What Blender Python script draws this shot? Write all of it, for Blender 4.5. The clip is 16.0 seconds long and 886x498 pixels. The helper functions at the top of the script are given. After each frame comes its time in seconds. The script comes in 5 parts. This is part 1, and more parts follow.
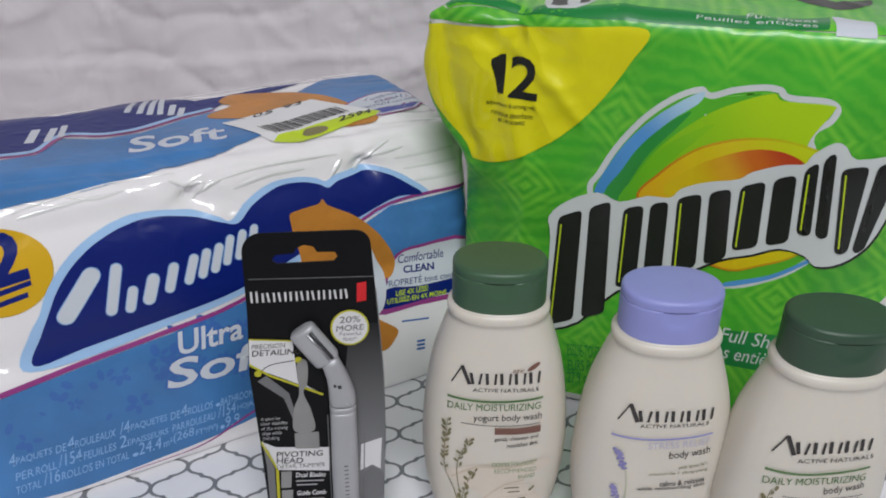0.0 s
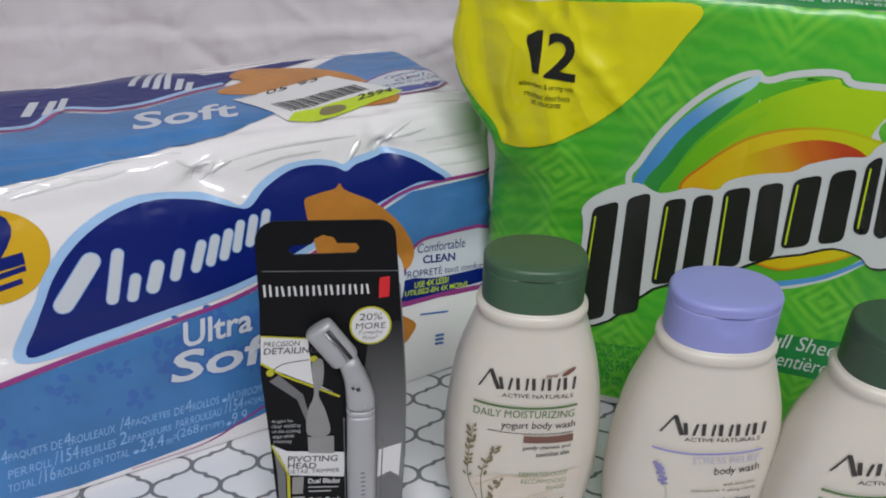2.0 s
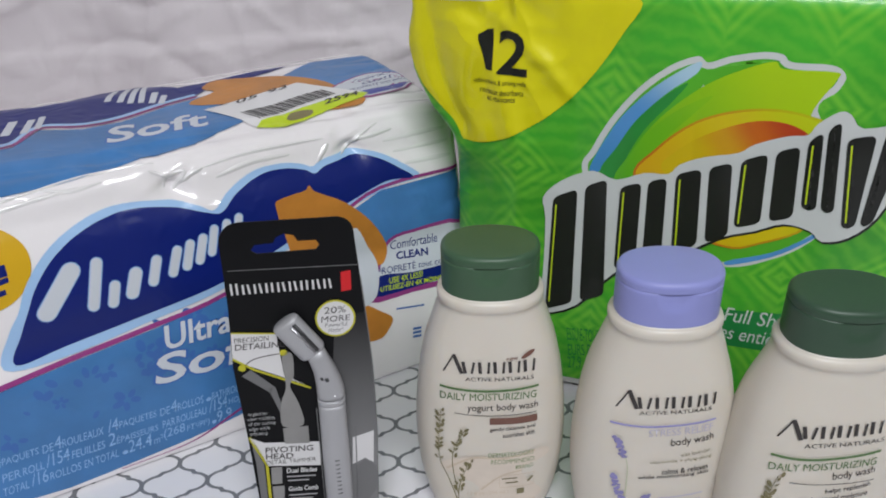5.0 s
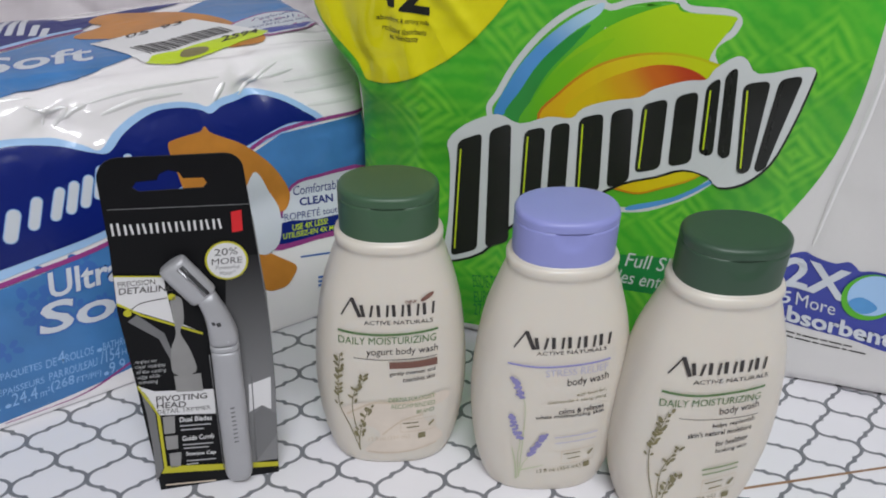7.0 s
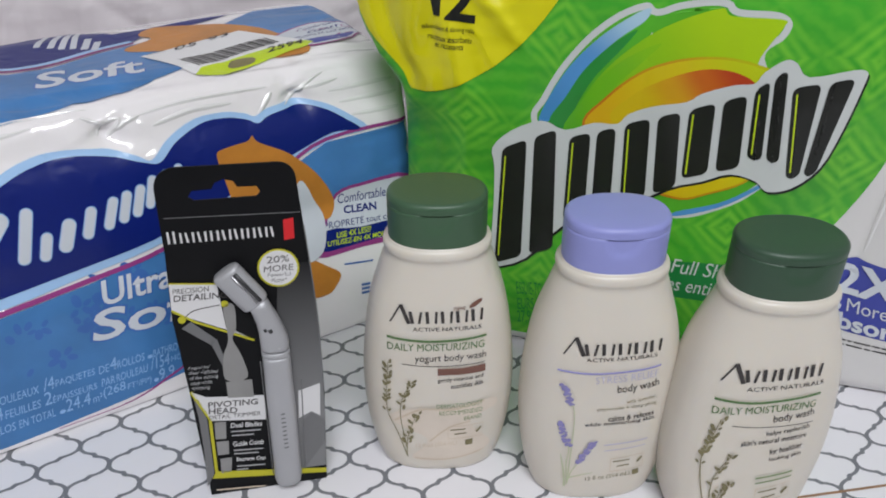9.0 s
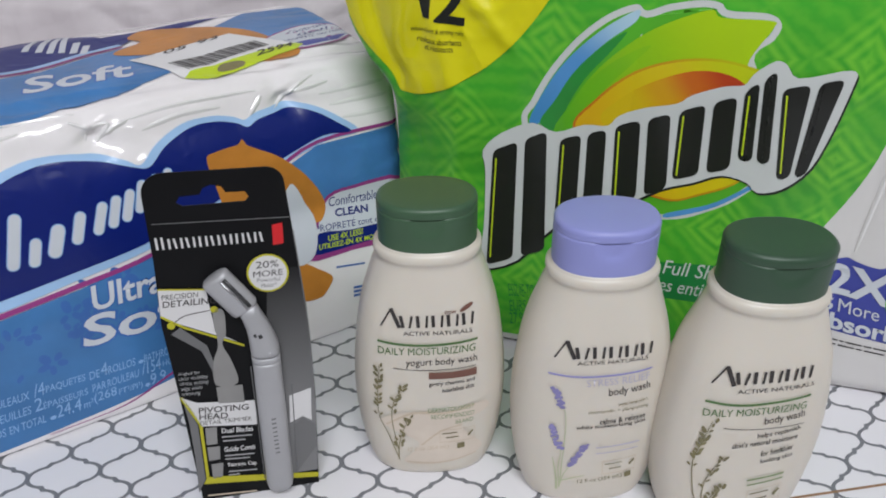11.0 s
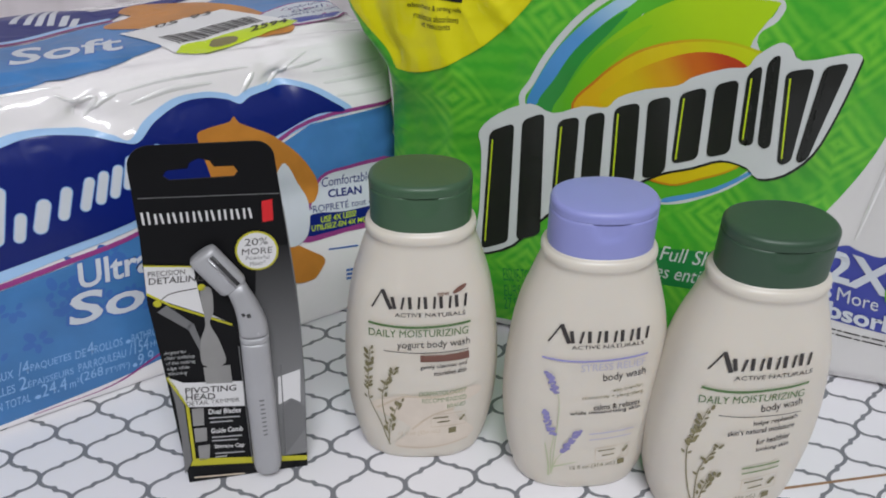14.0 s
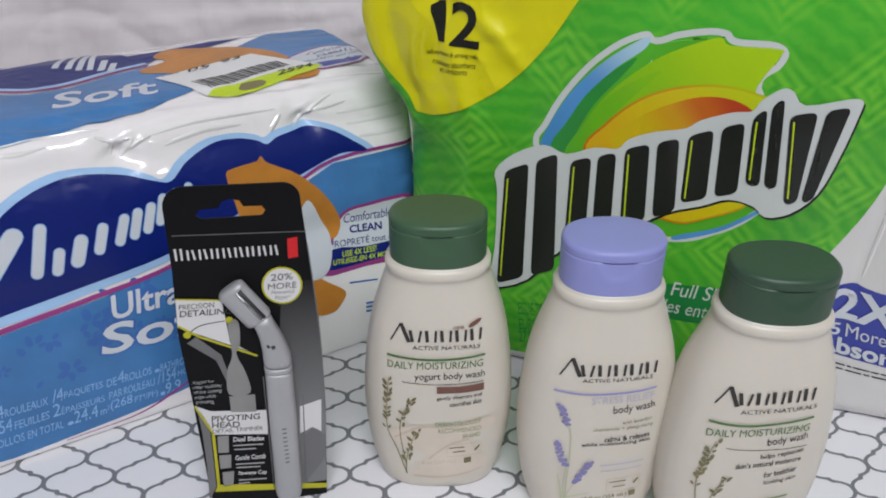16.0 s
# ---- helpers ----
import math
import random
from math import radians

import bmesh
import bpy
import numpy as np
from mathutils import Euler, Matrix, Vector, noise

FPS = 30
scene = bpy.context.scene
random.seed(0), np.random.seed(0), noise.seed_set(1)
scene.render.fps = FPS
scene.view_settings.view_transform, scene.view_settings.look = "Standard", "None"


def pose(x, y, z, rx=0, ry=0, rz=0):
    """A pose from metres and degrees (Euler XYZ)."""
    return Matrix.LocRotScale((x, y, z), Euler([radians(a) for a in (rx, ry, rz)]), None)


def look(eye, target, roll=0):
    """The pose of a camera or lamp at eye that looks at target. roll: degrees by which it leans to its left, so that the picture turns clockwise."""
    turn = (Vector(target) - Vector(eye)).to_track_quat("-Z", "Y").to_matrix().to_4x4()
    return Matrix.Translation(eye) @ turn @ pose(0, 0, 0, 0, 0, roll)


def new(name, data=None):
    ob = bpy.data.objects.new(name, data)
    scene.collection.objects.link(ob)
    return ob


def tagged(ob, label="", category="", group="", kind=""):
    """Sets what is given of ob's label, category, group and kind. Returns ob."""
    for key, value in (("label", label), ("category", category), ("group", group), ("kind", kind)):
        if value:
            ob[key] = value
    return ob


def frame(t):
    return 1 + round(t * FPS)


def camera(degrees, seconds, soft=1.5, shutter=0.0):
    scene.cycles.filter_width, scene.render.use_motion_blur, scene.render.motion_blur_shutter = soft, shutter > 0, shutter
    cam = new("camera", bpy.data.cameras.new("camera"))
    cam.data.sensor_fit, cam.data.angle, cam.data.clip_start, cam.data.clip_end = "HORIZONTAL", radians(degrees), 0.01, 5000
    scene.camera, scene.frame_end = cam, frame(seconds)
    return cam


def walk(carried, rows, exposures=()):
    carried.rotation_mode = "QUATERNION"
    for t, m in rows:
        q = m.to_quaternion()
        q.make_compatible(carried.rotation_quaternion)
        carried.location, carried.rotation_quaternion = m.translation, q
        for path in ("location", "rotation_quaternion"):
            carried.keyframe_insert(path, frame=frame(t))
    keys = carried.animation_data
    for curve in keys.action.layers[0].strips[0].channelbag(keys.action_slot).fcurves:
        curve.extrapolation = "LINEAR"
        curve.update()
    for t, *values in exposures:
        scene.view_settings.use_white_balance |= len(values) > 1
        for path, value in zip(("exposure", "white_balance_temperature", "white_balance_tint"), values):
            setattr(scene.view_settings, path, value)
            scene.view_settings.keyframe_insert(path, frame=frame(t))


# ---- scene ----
cam = camera(59.7, 16.0, 1.9)
PATH = [
    (0, (0.043, 0.062, 0.366), (-0.003, 1.816, -0.594), 1.1),
    (0.5, (0.038, 0.074, 0.368), (0.013, 1.841, -0.569), 1.6),
    (1, (0.027, 0.094, 0.356), (-0.013, 1.828, -0.638), 2.1),
    (1.5, (0.031, 0.097, 0.353), (0.023, 1.836, -0.633), 2.2),
    (2, (0.029, 0.093, 0.354), (-0.023, 1.824, -0.646), 2.2),
    (2.5, (0.029, 0.094, 0.351), (-0.017, 1.824, -0.652), 2.6),
    (3, (0.031, 0.083, 0.358), (-0.038, 1.821, -0.63), 1.6),
    (3.2, (0.036, 0.077, 0.358), (-0.026, 1.82, -0.62), 1.3),
    (5.3, (0.054, 0.077, 0.359), (-0.019, 1.802, -0.651), -0.9),
    (5.5, (0.051, 0.08, 0.356), (-0.014, 1.791, -0.677), 0.2),
    (6, (0.052, 0.08, 0.342), (0.036, 1.775, -0.72), 2.8),
    (6.5, (0.057, 0.076, 0.346), (0.116, 1.76, -0.732), 3.7),
    (7, (0.068, 0.079, 0.346), (0.188, 1.758, -0.734), 2.6),
    (7.5, (0.067, 0.081, 0.343), (0.2, 1.753, -0.748), 1.7),
    (8, (0.064, 0.076, 0.345), (0.14, 1.76, -0.731), 1.4),
    (8.5, (0.061, 0.083, 0.338), (0.122, 1.753, -0.762), 1.5),
    (9, (0.058, 0.078, 0.346), (0.104, 1.77, -0.719), 1.0),
    (9.2, (0.056, 0.074, 0.346), (0.095, 1.772, -0.711), 0.8),
    (11.5, (0.062, 0.081, 0.348), (0.119, 1.77, -0.722), 0.8),
    (12, (0.062, 0.079, 0.347), (0.112, 1.774, -0.713), 0.7),
    (12.5, (0.062, 0.08, 0.343), (0.118, 1.765, -0.732), 0.9),
    (13, (0.064, 0.081, 0.34), (0.131, 1.758, -0.747), 1.0),
    (13.5, (0.058, 0.081, 0.339), (0.078, 1.756, -0.755), 0.5),
    (14, (0.063, 0.084, 0.339), (0.127, 1.761, -0.748), 1.8),
    (14.5, (0.06, 0.082, 0.341), (0.095, 1.77, -0.731), 1.1),
    (15, (0.06, 0.078, 0.343), (0.062, 1.775, -0.717), 0.2),
    (15.5, (0.058, 0.071, 0.344), (0.006, 1.77, -0.71), -0.2),
    (16, (0.064, 0.071, 0.351), (0.077, 1.79, -0.672), 1.2),
]
walk(cam, [(t, look(eye, target, roll)) for t, eye, target, roll in PATH], [(0, -0.10), (3.2, -0.09), (5.3, -0.04), (7, -0.02), (9.2, 0.0), (12, 0.0), (16, -0.03)])

# ---- light: a ceiling lamp over a plain room ----
world = bpy.data.worlds.new("room_air")
scene.world = world
world.use_nodes = True
world.node_tree.nodes["Background"].inputs[0].default_value = (0.9, 0.95, 1.0, 1)
world.node_tree.nodes["Background"].inputs[1].default_value = 0.05


def area_lamp(name, sx, sy, watts, colour, m):
    lamp = bpy.data.lights.new(name, "AREA")
    lamp.shape, lamp.size, lamp.size_y, lamp.energy, lamp.color = "RECTANGLE", sx, sy, watts, colour
    ob = new(name, lamp)
    ob.matrix_world = m
    return ob


area_lamp("ceiling_lamp_light", 1.0, 0.6, 39.6, (0.94, 0.965, 1.0), look((0.20, -0.62, 1.58), (0.15, 0.4, 0.05)))
scene.view_settings.exposure = 0.0


# ---- materials ----
def mat(name, col, rough=0.5, var=0.06, scale=30.0, bump=0.05, bscale=180.0, coat=0.0, metal=0.0, spec=0.5, wrinkle=0.0, depth=0.002, sss=0.0, wscale=12.0, pull=0.0, clear=False):
    """A surface with two scales of variation in colour and relief; wrinkle adds creased film."""
    m = bpy.data.materials.new(name)
    m.use_nodes = True
    nt = m.node_tree
    n, l = nt.nodes, nt.links
    b = n["Principled BSDF"]
    co = n.new("ShaderNodeTexCoord")
    big, fine = n.new("ShaderNodeTexNoise"), n.new("ShaderNodeTexNoise")
    big.inputs["Scale"].default_value, big.inputs["Detail"].default_value = scale, 4
    fine.inputs["Scale"].default_value, fine.inputs["Detail"].default_value = bscale, 3
    l.new(co.outputs["Object"], big.inputs["Vector"])
    l.new(co.outputs["Object"], fine.inputs["Vector"])
    mix = n.new("ShaderNodeMix")
    mix.data_type = "RGBA"
    mix.inputs[6].default_value = (*[c * (1 - var) for c in col], 1)
    mix.inputs[7].default_value = (*[min(1, c * (1 + var)) for c in col], 1)
    l.new(big.outputs["Fac"], mix.inputs[0])
    l.new(mix.outputs[2], b.inputs["Base Color"])
    rr = n.new("ShaderNodeMapRange")
    rr.inputs[3].default_value, rr.inputs[4].default_value = max(0.03, rough - 0.08), min(1, rough + 0.08)
    l.new(big.outputs["Fac"], rr.inputs[0])
    l.new(rr.outputs[0], b.inputs["Roughness"])
    b.inputs["Metallic"].default_value = metal
    b.inputs["Specular IOR Level"].default_value = spec
    b.inputs["Coat Weight"].default_value = coat
    b.inputs["Coat Roughness"].default_value = 0.14
    if sss:
        b.inputs["Subsurface Weight"].default_value = sss
        b.inputs["Subsurface Radius"].default_value = (0.004, 0.003, 0.002)
        b.inputs["Subsurface Scale"].default_value = 1.0
    height = fine.outputs["Fac"]
    bp = n.new("ShaderNodeBump")
    bp.inputs["Strength"].default_value, bp.inputs["Distance"].default_value = bump, depth
    l.new(height, bp.inputs["Height"])
    last = bp
    if wrinkle:
        ws = n.new("ShaderNodeTexNoise")
        ws.noise_type = "RIDGED_MULTIFRACTAL"
        ws.inputs["Scale"].default_value, ws.inputs["Detail"].default_value = wscale, 7
        ws.inputs["Distortion"].default_value = 1.2
        if pull:
            stretch = n.new("ShaderNodeMapping")
            stretch.inputs["Scale"].default_value = (pull, 1.0, 1.3)
            stretch.inputs["Rotation"].default_value = (0.0, 0.35, 0.25)
            l.new(co.outputs["Object"], stretch.inputs["Vector"])
            l.new(stretch.outputs["Vector"], ws.inputs["Vector"])
        else:
            l.new(co.outputs["Object"], ws.inputs["Vector"])
        b2 = n.new("ShaderNodeBump")
        b2.inputs["Strength"].default_value, b2.inputs["Distance"].default_value = wrinkle, 0.0055 if clear else 0.0016
        l.new(ws.outputs["Fac"], b2.inputs["Height"])
        l.new(bp.outputs["Normal"], b2.inputs["Normal"])
        last = b2
    l.new((bp if clear else last).outputs["Normal"], b.inputs["Normal"])
    if coat:
        l.new(last.outputs["Normal"], b.inputs["Coat Normal"])
    if clear:
        b.inputs["Coat Roughness"].default_value = 0.07
        b.inputs["Coat IOR"].default_value = 1.6
    return m


def film(name, col, var=0.05, wrinkle=0.25, coat=0.3, scale=25.0, wscale=55.0, pull=0.0):
    """Print on glossy, creased packing film."""
    return mat(name, col, rough=0.42, var=var, scale=scale, bump=0.05, bscale=60, coat=coat, spec=0.3, wrinkle=wrinkle, wscale=wscale, pull=pull)


def ink(name, col, rough=0.5, coat=0.0, var=0.05):
    return mat(name, col, rough=rough, var=var, scale=60, bump=0.02, bscale=400, coat=coat)


M = {
    "paper": mat("trellis_paper", (0.80, 0.785, 0.82), 0.45, 0.03, 9, 0.08, 900, depth=0.0004),
    "grey_ink": mat("grey_trellis_ink", (0.19, 0.195, 0.215), 0.5, 0.15, 60, 0.05, 500, depth=0.0003),
    "seam": mat("brown_seam", (0.30, 0.17, 0.09), 0.6, 0.35, 80, 0.2, 300),
    "cloth": mat("white_cotton_sheet", (0.73, 0.68, 0.71), 0.85, 0.06, 5, 0.25, 1300, depth=0.0006, spec=0.2, wrinkle=0.45, wscale=30.0),
    "wood": mat("table_wood", (0.28, 0.17, 0.09), 0.5, 0.25, 12, 0.1, 90),
    "wall": mat("wall_paint", (0.62, 0.61, 0.60), 0.8, 0.04, 3, 0.1, 250),
    "carpet": mat("room_floor_covering", (0.33, 0.29, 0.25), 0.9, 0.2, 40, 0.3, 600),
    "lampmetal": mat("lamp_metal", (0.7, 0.7, 0.7), 0.35, 0.05, 20, 0.02, 200, metal=0.9),
    "bottle": mat("cream_bottle_plastic", (0.655, 0.606, 0.535), 0.36, 0.04, 14, 0.05, 300, depth=0.0005, sss=0.15),
    "cap_green": mat("green_cap_plastic", (0.044, 0.100, 0.052), 0.42, 0.08, 40, 0.10, 1500, depth=0.0004),
    "cap_dark": mat("dark_green_cap_plastic", (0.032, 0.073, 0.042), 0.42, 0.08, 40, 0.10, 1500, depth=0.0004),
    "cap_lilac": mat("lilac_cap_plastic", (0.27, 0.29, 0.62), 0.40, 0.06, 40, 0.10, 1500, depth=0.0004),
    "ink_dark": ink("dark_grey_ink", (0.035, 0.03, 0.03)),
    "ink_green": ink("green_ink", (0.09, 0.18, 0.06)),
    "ink_green_light": ink("pale_green_ink", (0.22, 0.29, 0.14)),
    "ink_brown": ink("brown_ink", (0.17, 0.075, 0.055)),
    "ink_tan": ink("tan_ink", (0.60, 0.50, 0.39), var=0.2),
    "ink_cream": ink("pale_cream_ink", (0.672, 0.588, 0.505), var=0.12),
    "ink_lilac": ink("lilac_ink", (0.30, 0.29, 0.58)),
    "ink_lilac_pale": ink("pale_lilac_ink", (0.50, 0.48, 0.60)),
    "ink_lavender": ink("lavender_ink", (0.25, 0.23, 0.47), var=0.3),
    "ink_oat": ink("oat_ink", (0.20, 0.175, 0.085), var=0.45),
    "ink_stem": ink("pale_stem_ink", (0.50, 0.54, 0.36), var=0.2),
    "roll": mat("white_rolls_under_film", (0.87, 0.835, 0.85), 0.5, 0.06, 22, 0.12, 70, coat=1.0, spec=0.3, wrinkle=1.0, wscale=40.0, pull=0.35, clear=True),

    "towel_roll": mat("white_towels_under_film", (0.67, 0.65, 0.645), 0.5, 0.06, 22, 0.35, 55, coat=0.7, spec=0.3, wrinkle=0.6, wscale=26.0, pull=0.5, clear=True),
    "fold": mat("clear_film_fold", (0.80, 0.785, 0.785), 0.22, 0.04, 30, 0.02, 300, coat=1.0, spec=0.6),
    "navy": film("navy_film", (0.0003, 0.0105, 0.158), wrinkle=0.35, coat=0.15),
    "sky": film("sky_blue_film", (0.054, 0.188, 0.445), var=0.42, wrinkle=0.35, coat=0.45),
    "blot": film("mid_blue_film", (0.046, 0.142, 0.43), var=0.3, wrinkle=0.22),
    "halo": film("pale_blue_film", (0.36, 0.56, 0.84), wrinkle=0.3),
    "row_ink": film("light_blue_film_print", (0.25, 0.44, 0.74), wrinkle=0.25),
    "magenta": film("magenta_film", (0.30, 0.045, 0.22), wrinkle=0.3),
    "white": film("white_film_print", (0.60, 0.63, 0.69), wrinkle=0.25),
    "palegrey": film("pale_grey_film_print", (0.60, 0.625, 0.62), wrinkle=0.2),
    "tan": film("tan_brown_film", (0.52, 0.205, 0.030), var=0.35, wrinkle=0.3, scale=45.0),
    "yellow": film("yellow_film", (0.71, 0.655, 0.003), var=0.10, wrinkle=0.7, coat=0.6, wscale=38.0),
    "lime": film("lime_yellow_film", (0.52, 0.66, 0.02), wrinkle=0.2),
    "gold": film("gold_yellow_film", (0.68, 0.40, 0.01), wrinkle=0.25),
    "black": film("black_film", (0.012, 0.013, 0.011), wrinkle=0.2),
    "mid_green": film("mid_green_film", (0.09, 0.42, 0.022), var=0.25, wrinkle=0.2),
    "deep_green": film("deep_green_film", (0.012, 0.21, 0.045), var=0.25, wrinkle=0.2),
    "band_green": film("clear_green_film", (0.024, 0.27, 0.040), var=0.25, wrinkle=0.2),
    "rainbow_blue": film("blue_film", (0.09, 0.30, 0.62), var=0.35, wrinkle=0.2),
    "orange": film("orange_film", (0.62, 0.20, 0.010), var=0.15, wrinkle=0.2),
    "indigo": film("indigo_film", (0.045, 0.06, 0.34), wrinkle=0.2),
    "label_paper": mat("sticker_paper", (0.76, 0.75, 0.76), 0.5, 0.03, 30, 0.03, 500),
    "card_black": mat("black_card", (0.006, 0.006, 0.007), 0.46, 0.2, 20, 0.03, 300, spec=0.14),
    "card_grey": mat("grey_printed_card", (0.16, 0.16, 0.165), 0.42, 0.12, 14, 0.03, 300, spec=0.3),
    "card_light": mat("light_grey_printed_card", (0.42, 0.42, 0.43), 0.42, 0.08, 14, 0.03, 300, spec=0.3),
    "card_white": mat("white_printed_card", (0.67, 0.66, 0.67), 0.42, 0.03, 20, 0.03, 300, spec=0.3),
    "card_yellow": mat("yellow_printed_card", (0.48, 0.45, 0.025), 0.42, 0.06, 20, 0.03, 300, spec=0.3),
    "card_red": mat("red_printed_card", (0.60, 0.02, 0.025), 0.42, 0.06, 20, 0.03, 300, spec=0.3),
    "photo_grey": mat("grey_photo_print", (0.255, 0.25, 0.247), 0.42, 0.25, 60, 0.03, 300, spec=0.3),
    "silver": mat("satin_silver_plastic", (0.41, 0.41, 0.43), 0.46, 0.10, 40, 0.10, 900, metal=0.3, depth=0.0004),
    "chrome": mat("bright_metal", (0.50, 0.50, 0.52), 0.34, 0.05, 30, 0.02, 900, metal=1.0, depth=0.0003),
    "dark_plastic": mat("dark_plastic", (0.03, 0.03, 0.033), 0.4, 0.1, 30, 0.03, 500),
}


def quilted_green(name):
    """Green film printed with nested diamonds and soft rings."""
    m = film(name, (0.052, 0.385, 0.024), var=0.55, wrinkle=0.35, scale=10, coat=0.35)
    nt = m.node_tree
    n, l = nt.nodes, nt.links
    b = n["Principled BSDF"]
    base = b.inputs["Base Color"].links[0].from_socket
    co = n.new("ShaderNodeTexCoord")
    sep = n.new("ShaderNodeSeparateXYZ")
    warp = n.new("ShaderNodeTexNoise")
    warp.inputs["Scale"].default_value = 16
    add = n.new("ShaderNodeVectorMath")
    add.operation = "MULTIPLY_ADD"
    add.inputs[1].default_value = (0.014, 0.014, 0.014)
    l.new(co.outputs["Object"], warp.inputs["Vector"])
    l.new(warp.outputs["Color"], add.inputs[0])
    l.new(co.outputs["Object"], add.inputs[2])
    l.new(add.outputs[0], sep.inputs[0])

    def math_node(op, a, c):
        k = n.new("ShaderNodeMath")
        k.operation = op
        for i, v in enumerate((a, c)):
            if isinstance(v, float):
                k.inputs[i].default_value = v
            else:
                l.new(v, k.inputs[i])
        return k.outputs[0]

    px = math_node("PINGPONG", math_node("ADD", sep.outputs["X"], 5.0), 0.027)
    pz = math_node("PINGPONG", math_node("ADD", sep.outputs["Z"], 5.012), 0.027)
    d = math_node("ADD", px, pz)
    wave = math_node("SINE", math_node("MULTIPLY", d, 760.0), 0.0)
    near = n.new("ShaderNodeMapRange")
    near.inputs[1].default_value, near.inputs[2].default_value = 0.034, 0.018
    l.new(d, near.inputs[0])
    rings = n.new("ShaderNodeTexWave")
    rings.wave_type, rings.rings_direction = "RINGS", "SPHERICAL"
    rings.inputs["Scale"].default_value, rings.inputs["Distortion"].default_value = 30.0, 4.0
    rings.inputs["Detail Scale"].default_value = 3.0
    l.new(co.outputs["Object"], rings.inputs["Vector"])
    dia = math_node("MULTIPLY", math_node("ADD", wave, 1.0), near.outputs[0])
    amount = math_node("ADD", math_node("MULTIPLY", dia, 0.24), math_node("MULTIPLY", rings.outputs["Fac"], 0.24))
    mix = n.new("ShaderNodeMix")
    mix.data_type = "RGBA"
    mix.inputs[7].default_value = (0.21, 0.61, 0.045, 1)
    l.new(amount, mix.inputs[0])
    l.new(base, mix.inputs[6])
    l.new(mix.outputs[2], b.inputs["Base Color"])
    return m


def blended_film(name, start, end, stops):
    """Film printed with colours that run into one another from start to end, both (x, z)."""
    m = film(name, stops[0], wrinkle=0.25)
    nt = m.node_tree
    n, l = nt.nodes, nt.links
    b = n["Principled BSDF"]
    co, sub, dot, ramp = n.new("ShaderNodeTexCoord"), n.new("ShaderNodeVectorMath"), n.new("ShaderNodeVectorMath"), n.new("ShaderNodeValToRGB")
    way = Vector((end[0] - start[0], 0.0, end[1] - start[1]))
    sub.operation, dot.operation = "SUBTRACT", "DOT_PRODUCT"
    sub.inputs[1].default_value = (start[0], 0.0, start[1])
    dot.inputs[1].default_value = way / way.length_squared
    l.new(co.outputs["Object"], sub.inputs[0])
    l.new(sub.outputs[0], dot.inputs[0])
    l.new(dot.outputs["Value"], ramp.inputs[0])
    ramp.color_ramp.interpolation = "EASE"
    for i, c in enumerate(stops):
        if i < 2:
            e = ramp.color_ramp.elements[i]
            e.position = i / (len(stops) - 1)
        else:
            e = ramp.color_ramp.elements.new(i / (len(stops) - 1))
        e.color = (*c, 1)
    l.new(ramp.outputs[0], b.inputs["Base Color"])
    return m


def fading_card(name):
    """Card that goes from black above to grey below."""
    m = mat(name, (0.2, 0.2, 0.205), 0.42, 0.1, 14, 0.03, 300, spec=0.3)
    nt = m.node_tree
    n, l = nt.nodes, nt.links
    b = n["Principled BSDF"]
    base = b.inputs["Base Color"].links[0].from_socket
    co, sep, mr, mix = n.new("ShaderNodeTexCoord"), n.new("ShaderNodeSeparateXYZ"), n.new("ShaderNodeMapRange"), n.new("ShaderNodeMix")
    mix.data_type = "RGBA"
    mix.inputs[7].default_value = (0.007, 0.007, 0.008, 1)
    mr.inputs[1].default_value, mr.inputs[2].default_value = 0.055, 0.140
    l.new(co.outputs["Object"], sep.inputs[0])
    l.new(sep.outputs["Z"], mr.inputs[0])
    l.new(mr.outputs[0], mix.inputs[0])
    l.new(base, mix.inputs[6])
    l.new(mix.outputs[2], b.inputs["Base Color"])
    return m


M["card_fade"] = fading_card("card_black_to_grey")
M["green"] = quilted_green("quilted_green_film")


# ---- building helpers ----
def part(name, bm, material, parent=None, label="", flat=False):
    """Links a bmesh as one mesh object, under a thing or a part."""
    me = bpy.data.meshes.new(name)
    bmesh.ops.recalc_face_normals(bm, faces=bm.faces)
    bm.to_mesh(me)
    bm.free()
    if not flat:
        me.polygons.foreach_set("use_smooth", [True] * len(me.polygons))
    me.materials.append(material)
    ob = new(name, me)
    if parent:
        ob.parent = parent
    if label:
        ob["label"] = label
    return ob


def thing(name, m, label, category, group="", kind=""):
    ob = new(name)
    ob.empty_display_size = 0.02
    ob.matrix_world = m
    return tagged(ob, label, category, group, kind)


def box_bm(x0, x1, y0, y1, z0, z1, bevel=0.0, seg=2):
    bm = bmesh.new()
    bmesh.ops.create_cube(bm, size=1)
    for v in bm.verts:
        v.co = Vector((x0 + (v.co.x + 0.5) * (x1 - x0), y0 + (v.co.y + 0.5) * (y1 - y0), z0 + (v.co.z + 0.5) * (z1 - z0)))
    if bevel:
        bmesh.ops.bevel(bm, geom=bm.edges[:], offset=bevel, segments=seg, affect="EDGES", profile=0.5)
    return bm


